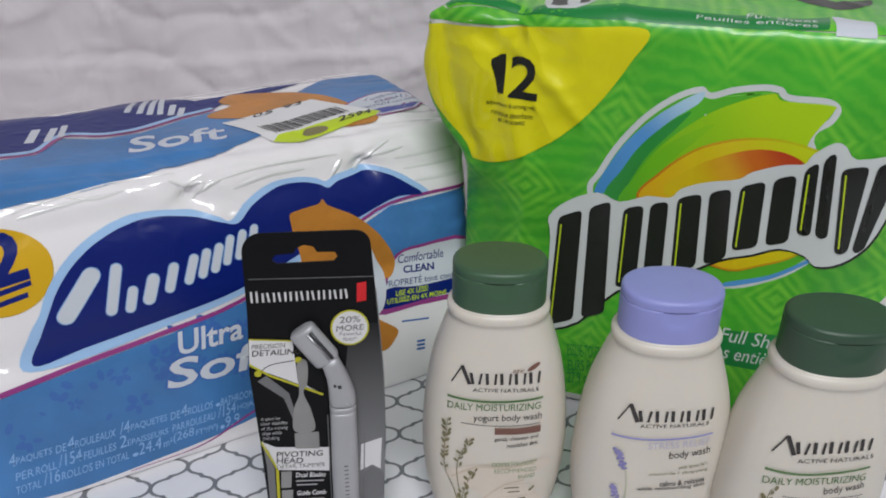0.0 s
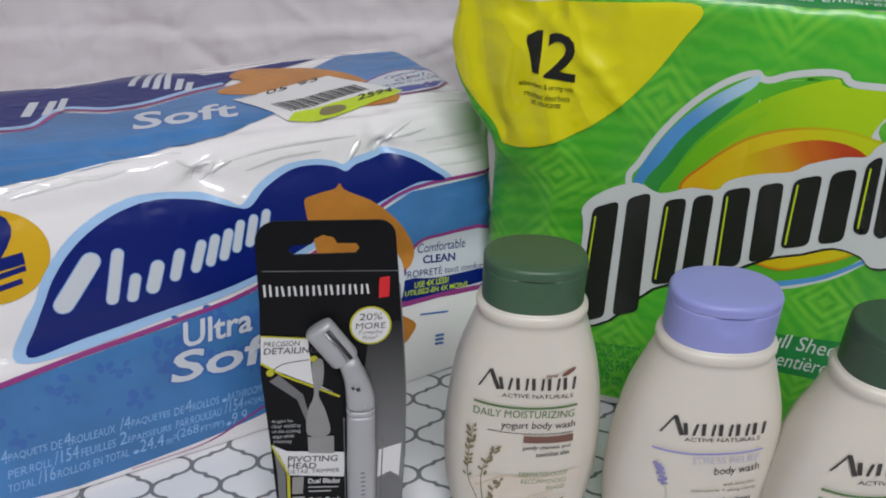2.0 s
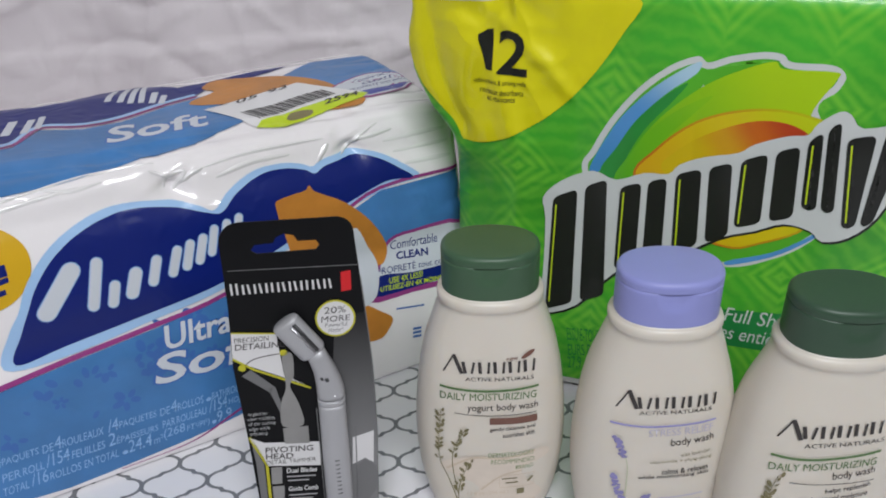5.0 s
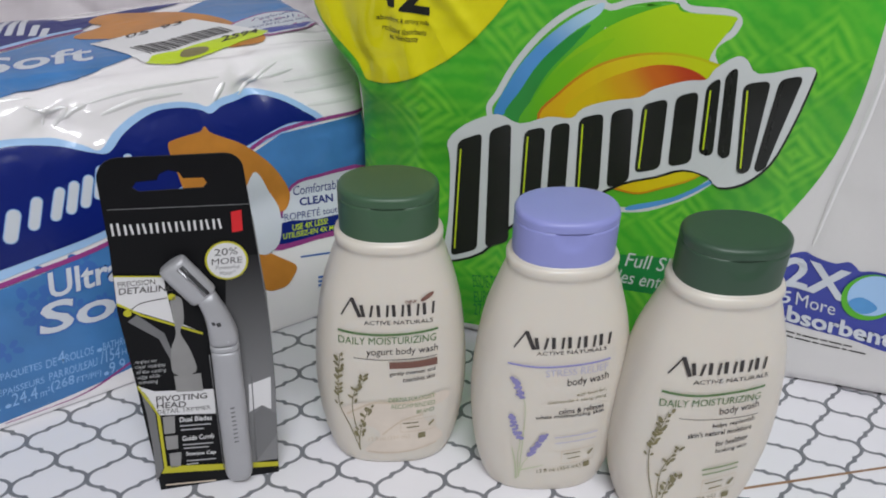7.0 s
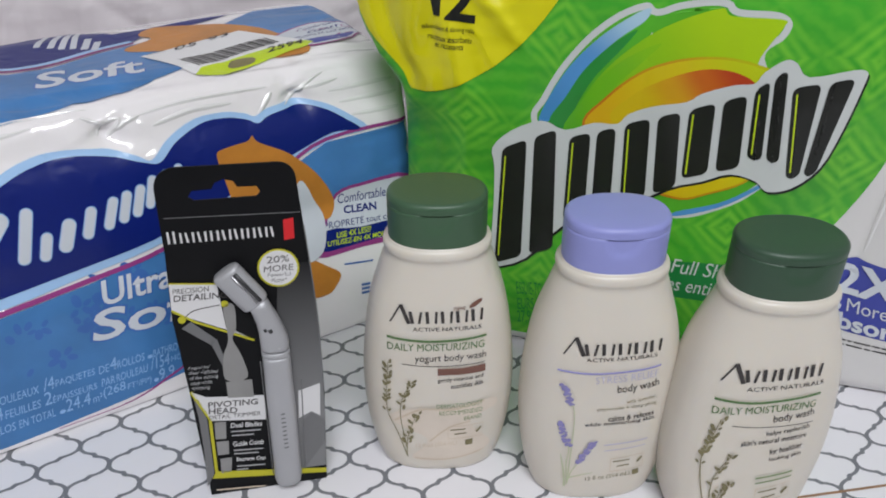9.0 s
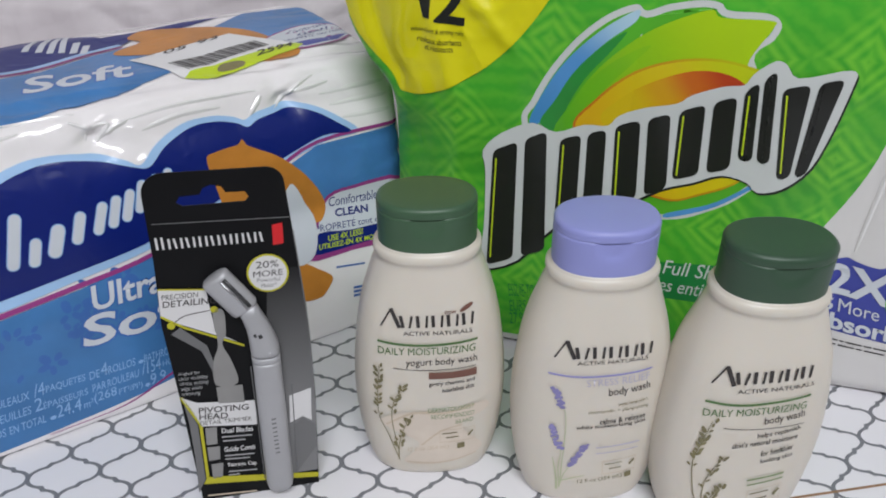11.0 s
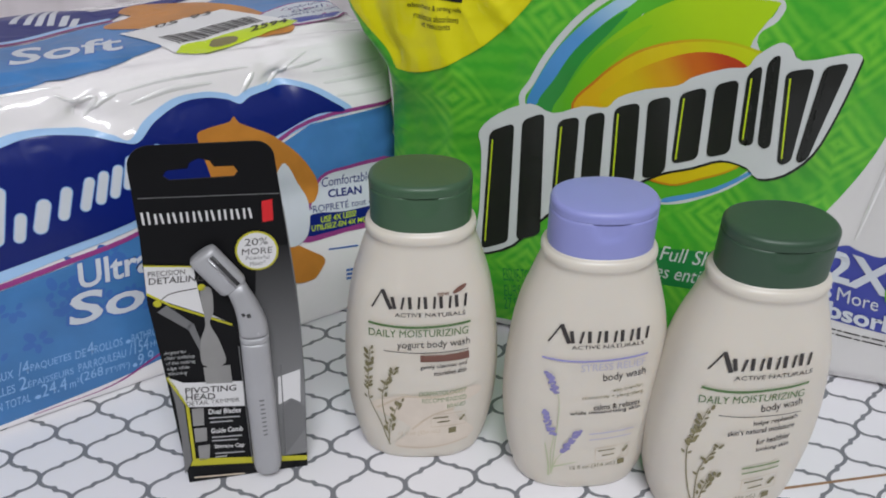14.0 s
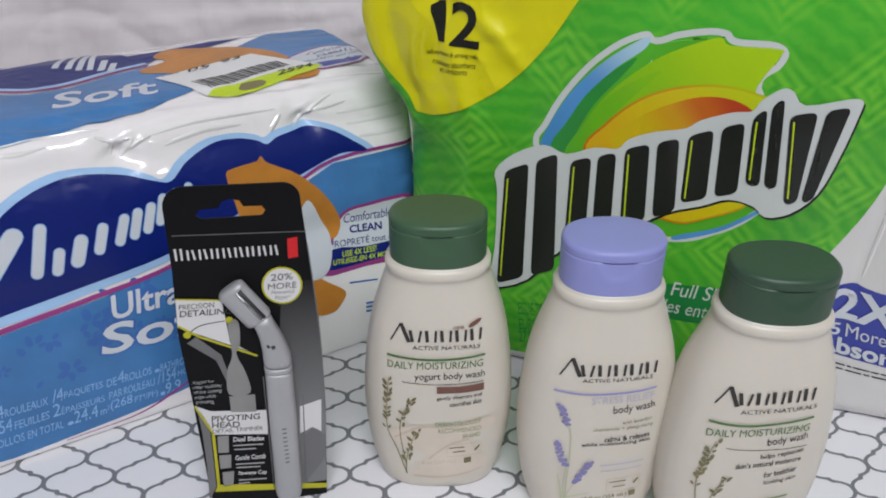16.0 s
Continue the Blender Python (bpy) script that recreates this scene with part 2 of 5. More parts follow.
def loft(rings, close=True):
    """A closed skin through rings of points, capped at both ends."""
    bm = bmesh.new()
    rows = [[bm.verts.new(p) for p in r] for r in rings]
    k = len(rows[0])
    for a, b in zip(rows, rows[1:]):
        for i in range(k):
            bm.faces.new((a[i], a[(i + 1) % k], b[(i + 1) % k], b[i]))
    if close:
        bm.faces.new(rows[0][::-1])
        bm.faces.new(rows[-1])
    return bm


def mm(pts):
    return [(x / 1000, y / 1000) for x, y in pts]


def smooth(pts, n=6, closed=True):
    """A flowing line through the points (Catmull-Rom)."""
    k, out = len(pts), []
    for i in range(k if closed else k - 1):
        p = [Vector(pts[(i + j) % k] if closed else pts[min(max(i + j, 0), k - 1)]) for j in (-1, 0, 1, 2)]
        for s in range(n):
            t = s / n
            q = 0.5 * (2 * p[1] + (p[2] - p[0]) * t + (2 * p[0] - 5 * p[1] + 4 * p[2] - p[3]) * t * t + (3 * p[1] - p[0] - 3 * p[2] + p[3]) * t ** 3)
            out.append((q.x, q.y))
    if not closed:
        out.append(tuple(pts[-1]))
    return out


def ellipse(cx, cy, rx, ry, n=32, turn=0.0):
    c, s = math.cos(radians(turn)), math.sin(radians(turn))
    pts = [(rx * math.cos(a), ry * math.sin(a)) for a in [2 * math.pi * i / n for i in range(n)]]
    return [(cx + c * x - s * y, cy + s * x + c * y) for x, y in pts]


def stroke(line, w0, w1=None):
    """A band of width w0 to w1 along an open line, as one outline."""
    w1 = w0 if w1 is None else w1
    k, left, right = len(line), [], []
    for i, p in enumerate(line):
        a, b = Vector(line[max(i - 1, 0)]), Vector(line[min(i + 1, k - 1)])
        d = (b - a).normalized()
        w = (w0 + (w1 - w0) * i / (k - 1)) / 2
        left.append((p[0] - d.y * w, p[1] + d.x * w))
        right.append((p[0] + d.y * w, p[1] - d.x * w))
    return left + right[::-1]


def bar(x0, x1, y0, y1, slope=0.0, lean=0.0, r=0.0):
    """A slanted bar, with rounded ends where r is given."""
    if r:
        pts = []
        for cx, cy, a0 in ((x1 - r, y1 - r, 0), (x0 + r, y1 - r, 90), (x0 + r, y0 + r, 180), (x1 - r, y0 + r, 270)):
            pts += [(cx + r * math.cos(radians(a0 + d)), cy + r * math.sin(radians(a0 + d))) for d in (0, 30, 60, 90)]
    else:
        pts = [(x0, y0), (x1, y0), (x1, y1), (x0, y1)]
    ym = (y0 + y1) / 2
    return [(x + lean * (y - ym), y + slope * (x - x0)) for x, y in pts]


def grow(pts, d):
    """An outline pushed outwards by d."""
    area = sum(a[0] * b[1] - b[0] * a[1] for a, b in zip(pts, pts[1:] + pts[:1]))
    s, k, out = (1 if area > 0 else -1), len(pts), []
    for i in range(k):
        a, b = Vector(pts[i - 1]), Vector(pts[(i + 1) % k])
        t = (b - a).normalized()
        out.append((pts[i][0] + s * t.y * d, pts[i][1] - s * t.x * d))
    return out


def lettering(words, x0, x1, y0, y1, slope=0.0, lean=0.0, weight=0.0):
    """Words as flat outlines that fill the given field: points and faces."""
    def outline(w):
        cu = bpy.data.curves.new("lettering", "FONT")
        cu.body, cu.size, cu.resolution_u, cu.offset = words, 1.0, 3, w
        ob = bpy.data.objects.new("lettering", cu)
        me = bpy.data.meshes.new_from_object(ob)
        found = [(v.co.x, v.co.y) for v in me.vertices], [tuple(p.vertices) for p in me.polygons]
        bpy.data.objects.remove(ob)
        bpy.data.curves.remove(cu)
        bpy.data.meshes.remove(me)
        return found

    vs, fs = outline(weight)
    plain = outline(0.0)[0] if weight else vs
    ax, bx = min(v[0] for v in plain), max(v[0] for v in plain)
    ay, by = min(v[1] for v in plain), max(v[1] for v in plain)
    out = []
    for x, y in vs:
        u, v = x0 + (x - ax) / (bx - ax) * (x1 - x0), y0 + (y - ay) / (by - ay) * (y1 - y0)
        out.append((u + lean * (v - y0), v + slope * (u - x0)))
    return out, fs


def decal(name, shapes, skin, material, parent, layer=1, label="", step=0.004):
    """Print: flat outlines or lettering laid on a skin, a function of (u, v, lift)."""
    bm = bmesh.new()
    for sh in shapes:
        pts, faces = sh if isinstance(sh, tuple) else (sh, [tuple(range(len(sh)))])
        vs = [bm.verts.new((x, y, 0)) for x, y in pts]
        for f in faces:
            try:
                bm.faces.new([vs[i] for i in f])
            except ValueError:
                pass
    bmesh.ops.triangulate(bm, faces=bm.faces[:])
    for _ in range(7):
        long = [e for e in bm.edges if e.calc_length() > step]
        if not long:
            break
        bmesh.ops.subdivide_edges(bm, edges=long, cuts=1)
        bmesh.ops.triangulate(bm, faces=[f for f in bm.faces if len(f.verts) > 3])
    for v in bm.verts:
        v.co = Vector(skin(v.co.x, v.co.y, 0.00011 * layer + 0.00025))
    return part(name, bm, material, parent, label)


def decals(name, shapes, *rest, **more):
    """Print in several pieces, each a part of its own."""
    return [decal(name, [sh], *rest, **more) for sh in shapes]


def rounded(pts, r):
    """A polygon with its corners rounded."""
    out, k = [], len(pts)
    for i in range(k):
        p, a, b = Vector(pts[i]), Vector(pts[i - 1]), Vector(pts[(i + 1) % k])
        s, e = p + (a - p).normalized() * r, p + (b - p).normalized() * r
        out += [tuple(s.lerp(p, t).lerp(p.lerp(e, t), t)) for t in (0, 0.25, 0.5, 0.75, 1)]
    return out


class Pack:
    """A soft rounded pack: x0..x1 across, y from the front (0) to depth, z up; shape() bends the plain rounded box."""

    def __init__(self, x0, x1, depth, height, r, shape):
        self.lo, self.hi, self.r, self.shape = Vector((x0, 0, 0)), Vector((x1, depth, height)), r, shape

    def at(self, q, lift=0.0):
        inner = Vector([min(max(q[i], self.lo[i] + self.r), self.hi[i] - self.r) for i in range(3)])
        n = (Vector(q) - inner)
        n = n.normalized() if n.length > 1e-9 else Vector((0, -1, 0))
        return self.shape(inner + n * self.r, n) + n * lift

    def front(self, u, v, lift):
        if u < self.lo.x:
            return self.at((self.lo.x, self.lo.x - u, v), lift)
        return self.at((u, 0, v), lift)

    def top(self, u, w, lift):
        return self.at((u, w, self.hi.z), lift * 0.55 + 0.0004)

    def side(self, w, v, lift):
        return self.at((self.lo.x, w, v), lift)

    def mesh(self, step=0.004):
        bm = bmesh.new()
        size = self.hi - self.lo
        cells = [max(2, int(size[i] / step)) for i in range(3)]
        for axis in range(3):
            a, b = [i for i in range(3) if i != axis]
            for end in (self.lo, self.hi):
                grid = []
                for i in range(cells[a] + 1):
                    row = []
                    for j in range(cells[b] + 1):
                        q = [0, 0, 0]
                        q[axis], q[a], q[b] = end[axis], self.lo[a] + size[a] * i / cells[a], self.lo[b] + size[b] * j / cells[b]
                        row.append(bm.verts.new(self.at(q)))
                    grid.append(row)
                for i in range(cells[a]):
                    for j in range(cells[b]):
                        bm.faces.new((grid[i][j], grid[i + 1][j], grid[i + 1][j + 1], grid[i][j + 1]))
        bmesh.ops.remove_doubles(bm, verts=bm.verts[:], dist=0.0001)
        return bm


def bump(x, c, w):
    return math.exp(-((x - c) / w) ** 2)


def ease(x, a, b):
    t = min(max((x - a) / (b - a), 0), 1)
    return t * t * (3 - 2 * t)


def word(words, corners, weight=0.0):
    """Lettering in a field given, in mm, by its lower left, lower right and upper left corners."""
    (ax, ay), (bx, by), (cx, cy) = mm(corners)
    s = (by - ay) / (bx - ax)
    return lettering(words, ax, bx, ay, cy - s * (cx - ax), s, (cx - ax) / (cy - ay), weight)


# ---- the setting: room, table, paper, sheet ----
# Unseen walls, floor and ceiling, added to bounce and reflect the light.
for wname, dims in {
    "wall_north": (-1.5, 1.9, 1.3, 1.4, -0.75, 1.7), "wall_south": (-1.5, 1.9, -1.7, -1.6, -0.75, 1.7),
    "wall_east": (1.9, 2.0, -1.7, 1.4, -0.75, 1.7), "wall_west": (-1.6, -1.5, -1.7, 1.4, -0.75, 1.7),
}.items():
    tagged(part(wname, box_bm(*dims), M["wall"], flat=True), "unseen pale painted wall, added for bounced light", "wall", kind="structure")
tagged(part("floor", box_bm(-1.6, 2.0, -1.7, 1.4, -0.85, -0.75), M["carpet"], flat=True), "unseen plain brown floor, added to close the room", "floor", kind="structure")
tagged(part("ceiling", box_bm(-1.6, 2.0, -1.7, 1.4, 1.7, 1.8), M["wall"], flat=True), "unseen plain pale ceiling, added for bounced light", "ceiling", kind="structure")

table = thing("table", pose(0, 0, 0), "wooden table under the trellis paper", "table")
part("tabletop", box_bm(-0.85, 1.15, -0.02, 1.05, -0.036, -0.0012, 0.004), M["wood"], table)
for lx in (-0.8, 1.1):
    for ly in (0.03, 1.0):
        part("leg", box_bm(lx - 0.03, lx + 0.03, ly - 0.03, ly + 0.03, -0.75, -0.036, 0.004), M["wood"], table)

paper = thing("trellis_paper", pose(0, 0, 0), "white paper printed with a grey trellis pattern, lying on the table", "paper")
bm = bmesh.new()
bmesh.ops.create_grid(bm, x_segments=60, y_segments=40, size=0.5)
for v in bm.verts:
    x, y = 0.15 + v.co.x * 1.9, 0.48 + v.co.y * 0.98
    v.co = Vector((x, y, 0))
part("sheet", bm, M["paper"], paper)
ORIGIN, EAST, NORTH = Vector((-0.14599, 0.40668)), Vector((0.03885, 0.00602)), Vector((-0.00453, 0.03392))
STEP_A, STEP_B = (EAST + NORTH) / 2, (EAST - NORTH) / 2
half = [(0.45 * (1 - math.cos(a)) / 0.741, 1 - 0.43 * math.sin(a) / 0.966) for a in [radians(75 * i / 8) for i in range(9)]]
curve = half + [(0.475, 0.515), (0.525, 0.485)] + [(1 - x, 1 - y) for x, y in half[::-1]]
bm = bmesh.new()
for i in range(-22, 26):
    for j in range(-24, 40):
        c = ORIGIN + STEP_A * i + STEP_B * j + EAST / 2
        if not (-0.55 < c.x < 0.85 and 0.1 < c.y < 0.86):
            continue
        for flip, z in ((1, 0.00012), (-1, 0.0002)):
            pts = [c + EAST / 2 * (x * flip) + NORTH / 2 * y for x, y in curve]
            k, rows = len(pts), []
            for s, p in enumerate(pts):
                d = (pts[min(s + 1, k - 1)] - pts[max(s - 1, 0)]).normalized()
                w = 0.00088 + 0.00065 * abs(2 * s / (k - 1) - 1) ** 3 + (0.0003 if k // 2 - 2 <= s <= k // 2 + 1 else 0)
                rows.append([bm.verts.new((p.x - d.y * w, p.y + d.x * w, z)), bm.verts.new((p.x + d.y * w, p.y - d.x * w, z))])
            for a, b in zip(rows, rows[1:]):
                bm.faces.new((a[0], a[1], b[1], b[0]))
            mid, e, n2 = c + EAST / 4 * flip + NORTH / 4, EAST.normalized() * flip, NORTH.normalized()
            for sgn in (1, -1):
                tri = [mid + e * 0.0016 * sgn - n2 * 0.0004 * sgn, mid - e * 0.0012 * sgn + n2 * 0.0006 * sgn, mid + e * 0.0002 * sgn + n2 * 0.0022 * sgn]
                bm.faces.new([bm.verts.new((q.x, q.y, z + 0.00004)) for q in tri])
tagged(part("trellis_print", bm, M["grey_ink"], paper, "grey curved trellis print", flat=True), kind="stuff")
bm = bmesh.new()
rows = []
for i in range(81):
    x = -0.5 + 1.3 * i / 80
    y, w = 0.3685 + 0.155 * (x - 0.28), 0.0008 + 0.0003 * noise.noise((x * 30, 0, 0))
    rows.append([bm.verts.new((x, y - w, 0.0004)), bm.verts.new((x, y + w, 0.0004))])
for a, b in zip(rows, rows[1:]):
    bm.faces.new((a[0], a[1], b[1], b[0]))
part("seam", bm, M["seam"], paper, "thin brown seam between two widths of paper", flat=True)


HEM = 0.162


def sheet_depth(x, z):
    """Folds of the hanging sheet, drawn to the wall by its creases."""
    f = 0.010 * noise.noise((x * 2.2, 0.3, z * 1.2)) + 0.0085 * noise.noise((x * 9 + 2 * z, 4.1, z * 1.8))
    f += 0.0042 * noise.noise((x * 22 + 6 * z, 1.7, z * 6)) + 0.0011 * noise.noise((x * 45 + 20 * z, 2.2, z * 28))
    f += 0.0065 * (1 - abs(noise.noise((x * 9 - 3 * z, 9.2, z * 3.5)))) ** 16 - 0.0050 * (1 - abs(noise.noise((x * 6 + 3 * z, 3.2, z * 9)))) ** 16
    f += 0.0034 * (1 - abs(noise.noise((x * 24 + 10 * z, 6.2, z * 9)))) ** 14 + 0.0026 * (1 - abs(noise.noise((x * 15 - 26 * z, 2.6, z * 30)))) ** 14
    hem = z - HEM - 0.064 * x - 0.004 * noise.noise((x * 6, 0.0, 5.0))
    f += 0.0045 * ease(-hem, -0.004, 0.006) + 0.0030 * bump(hem, 0.0, 0.0045)
    return 0.86 - f - 0.10 * ease(0.05 - z, 0.0, 0.05)


bm = bmesh.new()
cols, rws = 420, 210
grid = [[bm.verts.new((-0.9 + 2.1 * i / cols, sheet_depth(-0.9 + 2.1 * i / cols, 0.001 + 0.95 * j / rws), 0.001 + 0.95 * j / rws)) for j in range(rws + 1)] for i in range(cols + 1)]
for i in range(cols):
    for j in range(rws):
        bm.faces.new((grid[i][j], grid[i + 1][j], grid[i + 1][j + 1], grid[i][j + 1]))
sheet = part("backdrop_sheet", bm, M["cloth"])
solid = sheet.modifiers.new("thickness", "SOLIDIFY")
solid.thickness, solid.offset = 0.0015, -1
tagged(sheet, "creased white cotton sheet hung up behind the packs", "sheet", kind="structure")

lampfix = thing("ceiling_lamp", pose(0.20, -0.62, 1.7), "flat metal ceiling lamp", "lamp")
part("housing", box_bm(-0.5, 0.5, -0.3, 0.3, -0.06, 0.0, 0.01), M["lampmetal"], lampfix)


# ---- the paper towel pack ----
def towel_shape(p, n):
    x, y, z = p
    lump = 0.006 * (1 - abs(math.sin(math.pi * (x + 0.078) / 0.14)) ** 0.6) * ease(-n.y, 0.3, 0.9)
    q = p + n * (0.0022 * noise.noise(p * 12) + 0.0005 * noise.noise(p * 32))
    q.y += lump * (0.25 + 0.75 * ease(x, 0.12, 0.2))
    left = ease(-0.060 - x, 0.0, 0.018)
    q.x -= left * 0.024 * ease(z, 0.165, 0.235)
    q.y -= left * 0.005 * ease(z, 0.17, 0.24)
    # below the gathered corner the film is drawn round the first roll
    q.x -= 0.005 * ease(-x, 0.04, 0.078) * ease(0.19 - z, 0.0, 0.05)
    q.y += 0.020 * ease(-x, 0.018, 0.078) ** 2 * ease(0.19 - z, 0.0, 0.05) * ease(0.10 - y, 0.0, 0.06)
    gather = ease(-x, -0.02, 0.05) * ease(z, 0.17, 0.23) * ease(0.06 - y, 0, 0.03)
    q -= n * gather * (0.0060 * abs(noise.noise(p * 26 + Vector((x * 20, 0, 0)))) + 0.0016 * abs(noise.noise(p * 60)))
    fold = ease(z, 0.168, 0.192) * ease(0.05 - y, 0, 0.03)
    lean = 0.25 * (z - 0.215)
    q -= n * fold * (0.0070 * bump(x, -0.0735 - lean * 0.2, 0.0060) + 0.0024 * bump(x, -0.0600 + lean, 0.0055))
    q += n * fold * (0.0020 * bump(x, -0.0530 - 1.6 * lean, 0.0070) + 0.0018 * bump(x + 1.1 * (z - 0.235), -0.030, 0.0070) * ease(-x, -0.005, 0.02))
    flap = ease(-n.x, 0.6, 1.0) * ease(z, 0.168, 0.20) * bump(y, 0.019, 0.009)
    q.x -= 0.009 * flap * (1 + 0.5 * noise.noise((z * 40, 2.0, y * 60)))
    q.y -= 0.005 * flap
    rise = 0.004 * ease(n.z, 0.3, 1)
    q.z += 0.003 * ease(n.z, 0.3, 1) * noise.noise((x * 9, y * 9, 3.3)) + rise * (1 - abs(noise.noise((x * 14, y * 18 + x * 6, 8.3)))) ** 8 * 0.5
    return q


towels = thing("paper_towel_pack", pose(0.119, 0.503, 0.001, 0, 0, -14), "large pack of white paper towel rolls in shiny green printed film", "paper towels")
tp = Pack(-0.078, 0.44, 0.28, 0.277, 0.012, towel_shape)
part("wrapper", tp.mesh(0.0035), M["towel_roll"], towels, "white rolls under clear film")
edge = smooth([(200.6, 240.2), (201.4, 224.0), (202.0, 202.7), (201.0, 181.5), (198.0, 162.9), (193.2, 146.9), (187.0, 131.8), (181.5, 120.2)], 5, False)
edge = mm(edge) + [(0.165, 0.085), (0.145, 0.045), (0.120, 0.012)]
under = mm([(-98.0, 240.0), (-95.0, 238.0), (-84.5, 208.0), (-76.0, 190.0), (-67.0, 184.5), (-48.5, 189.0), (-24.0, 204.5), (-4.0, 226.5), (11.0, 251.0), (17.0, 266.0), (17.0, 276.5)])
decals("green_print", [[(-0.097, 0.264), (0.018, 0.266), (0.018, 0.2765), (-0.097, 0.2765)]], tp.front, M["green"], towels, 1, "green film over the yellow corner", 0.0045)
decals("green_print", [under + [(0.202, 0.2765)] + edge + [(-0.098, 0.010)]], tp.front, M["green"], towels, 1, "green film printed with quilted diamonds", 0.0045)
decals("green_print", [[(-0.0775, 0.0006), (0.205, 0.0006), (0.225, 0.13), (0.235, 0.27), (-0.0775, 0.27)]], tp.top, M["green"], towels, 1, "bright green film on the top", 0.008)
decals("green_print", [[(0.004, 0.02), (0.2, 0.02), (0.2, 0.262), (0.004, 0.262)]], tp.side, M["mid_green"], towels, 1, "bright green film on the end", 0.01)
corner_part = decal("yellow_corner", [smooth(mm([(-98.5, 258.8), (-54.0, 263.8), (-15.1, 266.9), (24.0, 268.4), (16.9, 249.5), (0.8, 222.9), (-20.5, 200.0), (-47.5, 183.3), (-67.3, 178.4), (-76.3, 181.1), (-86.6, 204.4), (-97.3, 233.8)]), 5)], tp.front, M["yellow"], towels, 9, "glossy yellow printed corner", 0.003)
decal("count_number", [mm([(-58.6, 224.7), (-54.8, 224.4), (-55.0, 247.8), (-57.8, 248.0), (-61.9, 245.4), (-62.0, 242.0), (-58.6, 243.4)]), lettering("2", -0.0512, -0.0350, 0.2236, 0.2474, -0.05, 0.0, 0.02)], tp.front, M["black"], corner_part, 14, "large black printed number")
decals("small_lettering", [
    lettering("absorbent & strong rolls", -0.0635, -0.0345, 0.2160, 0.2195, -0.01),
    lettering("rouleaux absorbants", -0.0617, -0.0359, 0.2108, 0.2142, -0.01),
    lettering("et r\u00e9sistants", -0.0573, -0.0406, 0.2068, 0.2100, -0.01)], tp.front, M["black"], towels, 14)
swoosh = smooth(mm([(1.3, 167.9), (6.1, 182.5), (14.8, 201.1), (28.4, 220.5), (43.3, 233.9), (57.2, 240.0), (63.2, 236.9), (74.3, 241.3), (89.9, 244.4), (99.3, 243.6), (104.3, 240.0), (123.7, 239.7), (130.9, 234.8), (129.0, 226.7), (121.5, 215.2), (141.6, 188.1), (147.3, 158.3), (132.5, 135.8), (116.0, 123.3), (93.0, 114.6), (54.0, 116.2), (17.3, 138.5)]), 5)
decal("rainbow_edge", [swoosh], tp.front, M["palegrey"], towels, 1.5, "silver edge of the printed rainbow")
decal("inner_band", [grow(swoosh, -0.0036)], tp.front, M["mid_green"], towels, 2, "mid green of the printed rainbow")
blue_ends = mm([(7.6, 172.2), (56.5, 234.9)])
decal("blue_band", [smooth(mm([(5.6, 168.7), (11.2, 184.7), (20.9, 203.0), (34.6, 219.5), (48.2, 231.0), (59.1, 237.2), (57.8, 230.5), (43.9, 218.7), (29.0, 201.4), (19.7, 183.8), (11.9, 168.7)]), 5)], tp.front, blended_film("blue_blend_film", blue_ends[0], blue_ends[1], [(0.05, 0.25, 0.55), (0.09, 0.30, 0.64), (0.42, 0.62, 0.74)]), towels, 3)
decal("green_band", [smooth(mm([(11.9, 168.7), (19.7, 183.8), (29.0, 201.4), (42.6, 217.0), (54.4, 225.4), (47.5, 214.3), (34.8, 197.1), (26.6, 179.4), (21.9, 161.2)]), 5)], tp.front, M["band_green"], towels, 4)
lime_ends = mm([(23.4, 179.1), (101.1, 228.0)])
lime_blend = blended_film("lime_blend_film", lime_ends[0], lime_ends[1], [(0.10, 0.42, 0.012), (0.26, 0.55, 0.006), (0.40, 0.62, 0.006)])
decal("lime_band", [smooth(mm([(21.9, 161.2), (28.0, 181.3), (39.9, 201.5), (54.6, 217.4), (71.9, 230.1), (94.5, 239.8), (101.1, 236.3), (125.6, 236.4), (127.1, 232.5), (119.3, 216.0), (112.2, 188.3), (58.3, 158.3)]), 5)], tp.front, lime_blend, towels, 5)
mid_ends = mm([(21.9, 161.2), (67.8, 219.2)])
decal("mid_band", [smooth(mm([(21.3, 160.5), (26.8, 177.7), (38.0, 196.7), (51.1, 209.9), (67.8, 219.2), (60.4, 209.1), (45.9, 191.5), (36.8, 175.3), (31.9, 160.6)]), 5)], tp.front, blended_film("mid_blend_film", mid_ends[0], mid_ends[1], [(0.09, 0.40, 0.015), (0.15, 0.48, 0.010), (0.24, 0.54, 0.007)]), towels, 6)
sun = smooth(mm([(31.2, 166.6), (41.9, 185.7), (58.4, 201.9), (78.0, 211.3), (100.9, 214.6), (120.2, 212.0), (129.3, 206.0), (141.9, 174.9), (130.2, 146.1), (107.7, 132.8), (89.1, 128.0), (54.3, 139.4)]), 5)
sun_ends = mm([(41.0, 167.0), (118.9, 211.3)])
decal("sun_edge", [sun], tp.front, blended_film("sun_edge_film", sun_ends[0], sun_ends[1], [(0.55, 0.16, 0.010), (0.58, 0.30, 0.008), (0.50, 0.50, 0.006)]), towels, 7)
decal("sun_disc", [grow(sun, -0.0014)], tp.front, blended_film("sun_film", sun_ends[0], sun_ends[1], [(0.66, 0.40, 0.006), (0.66, 0.52, 0.005), (0.52, 0.60, 0.006)]), towels, 8, "golden printed oval")
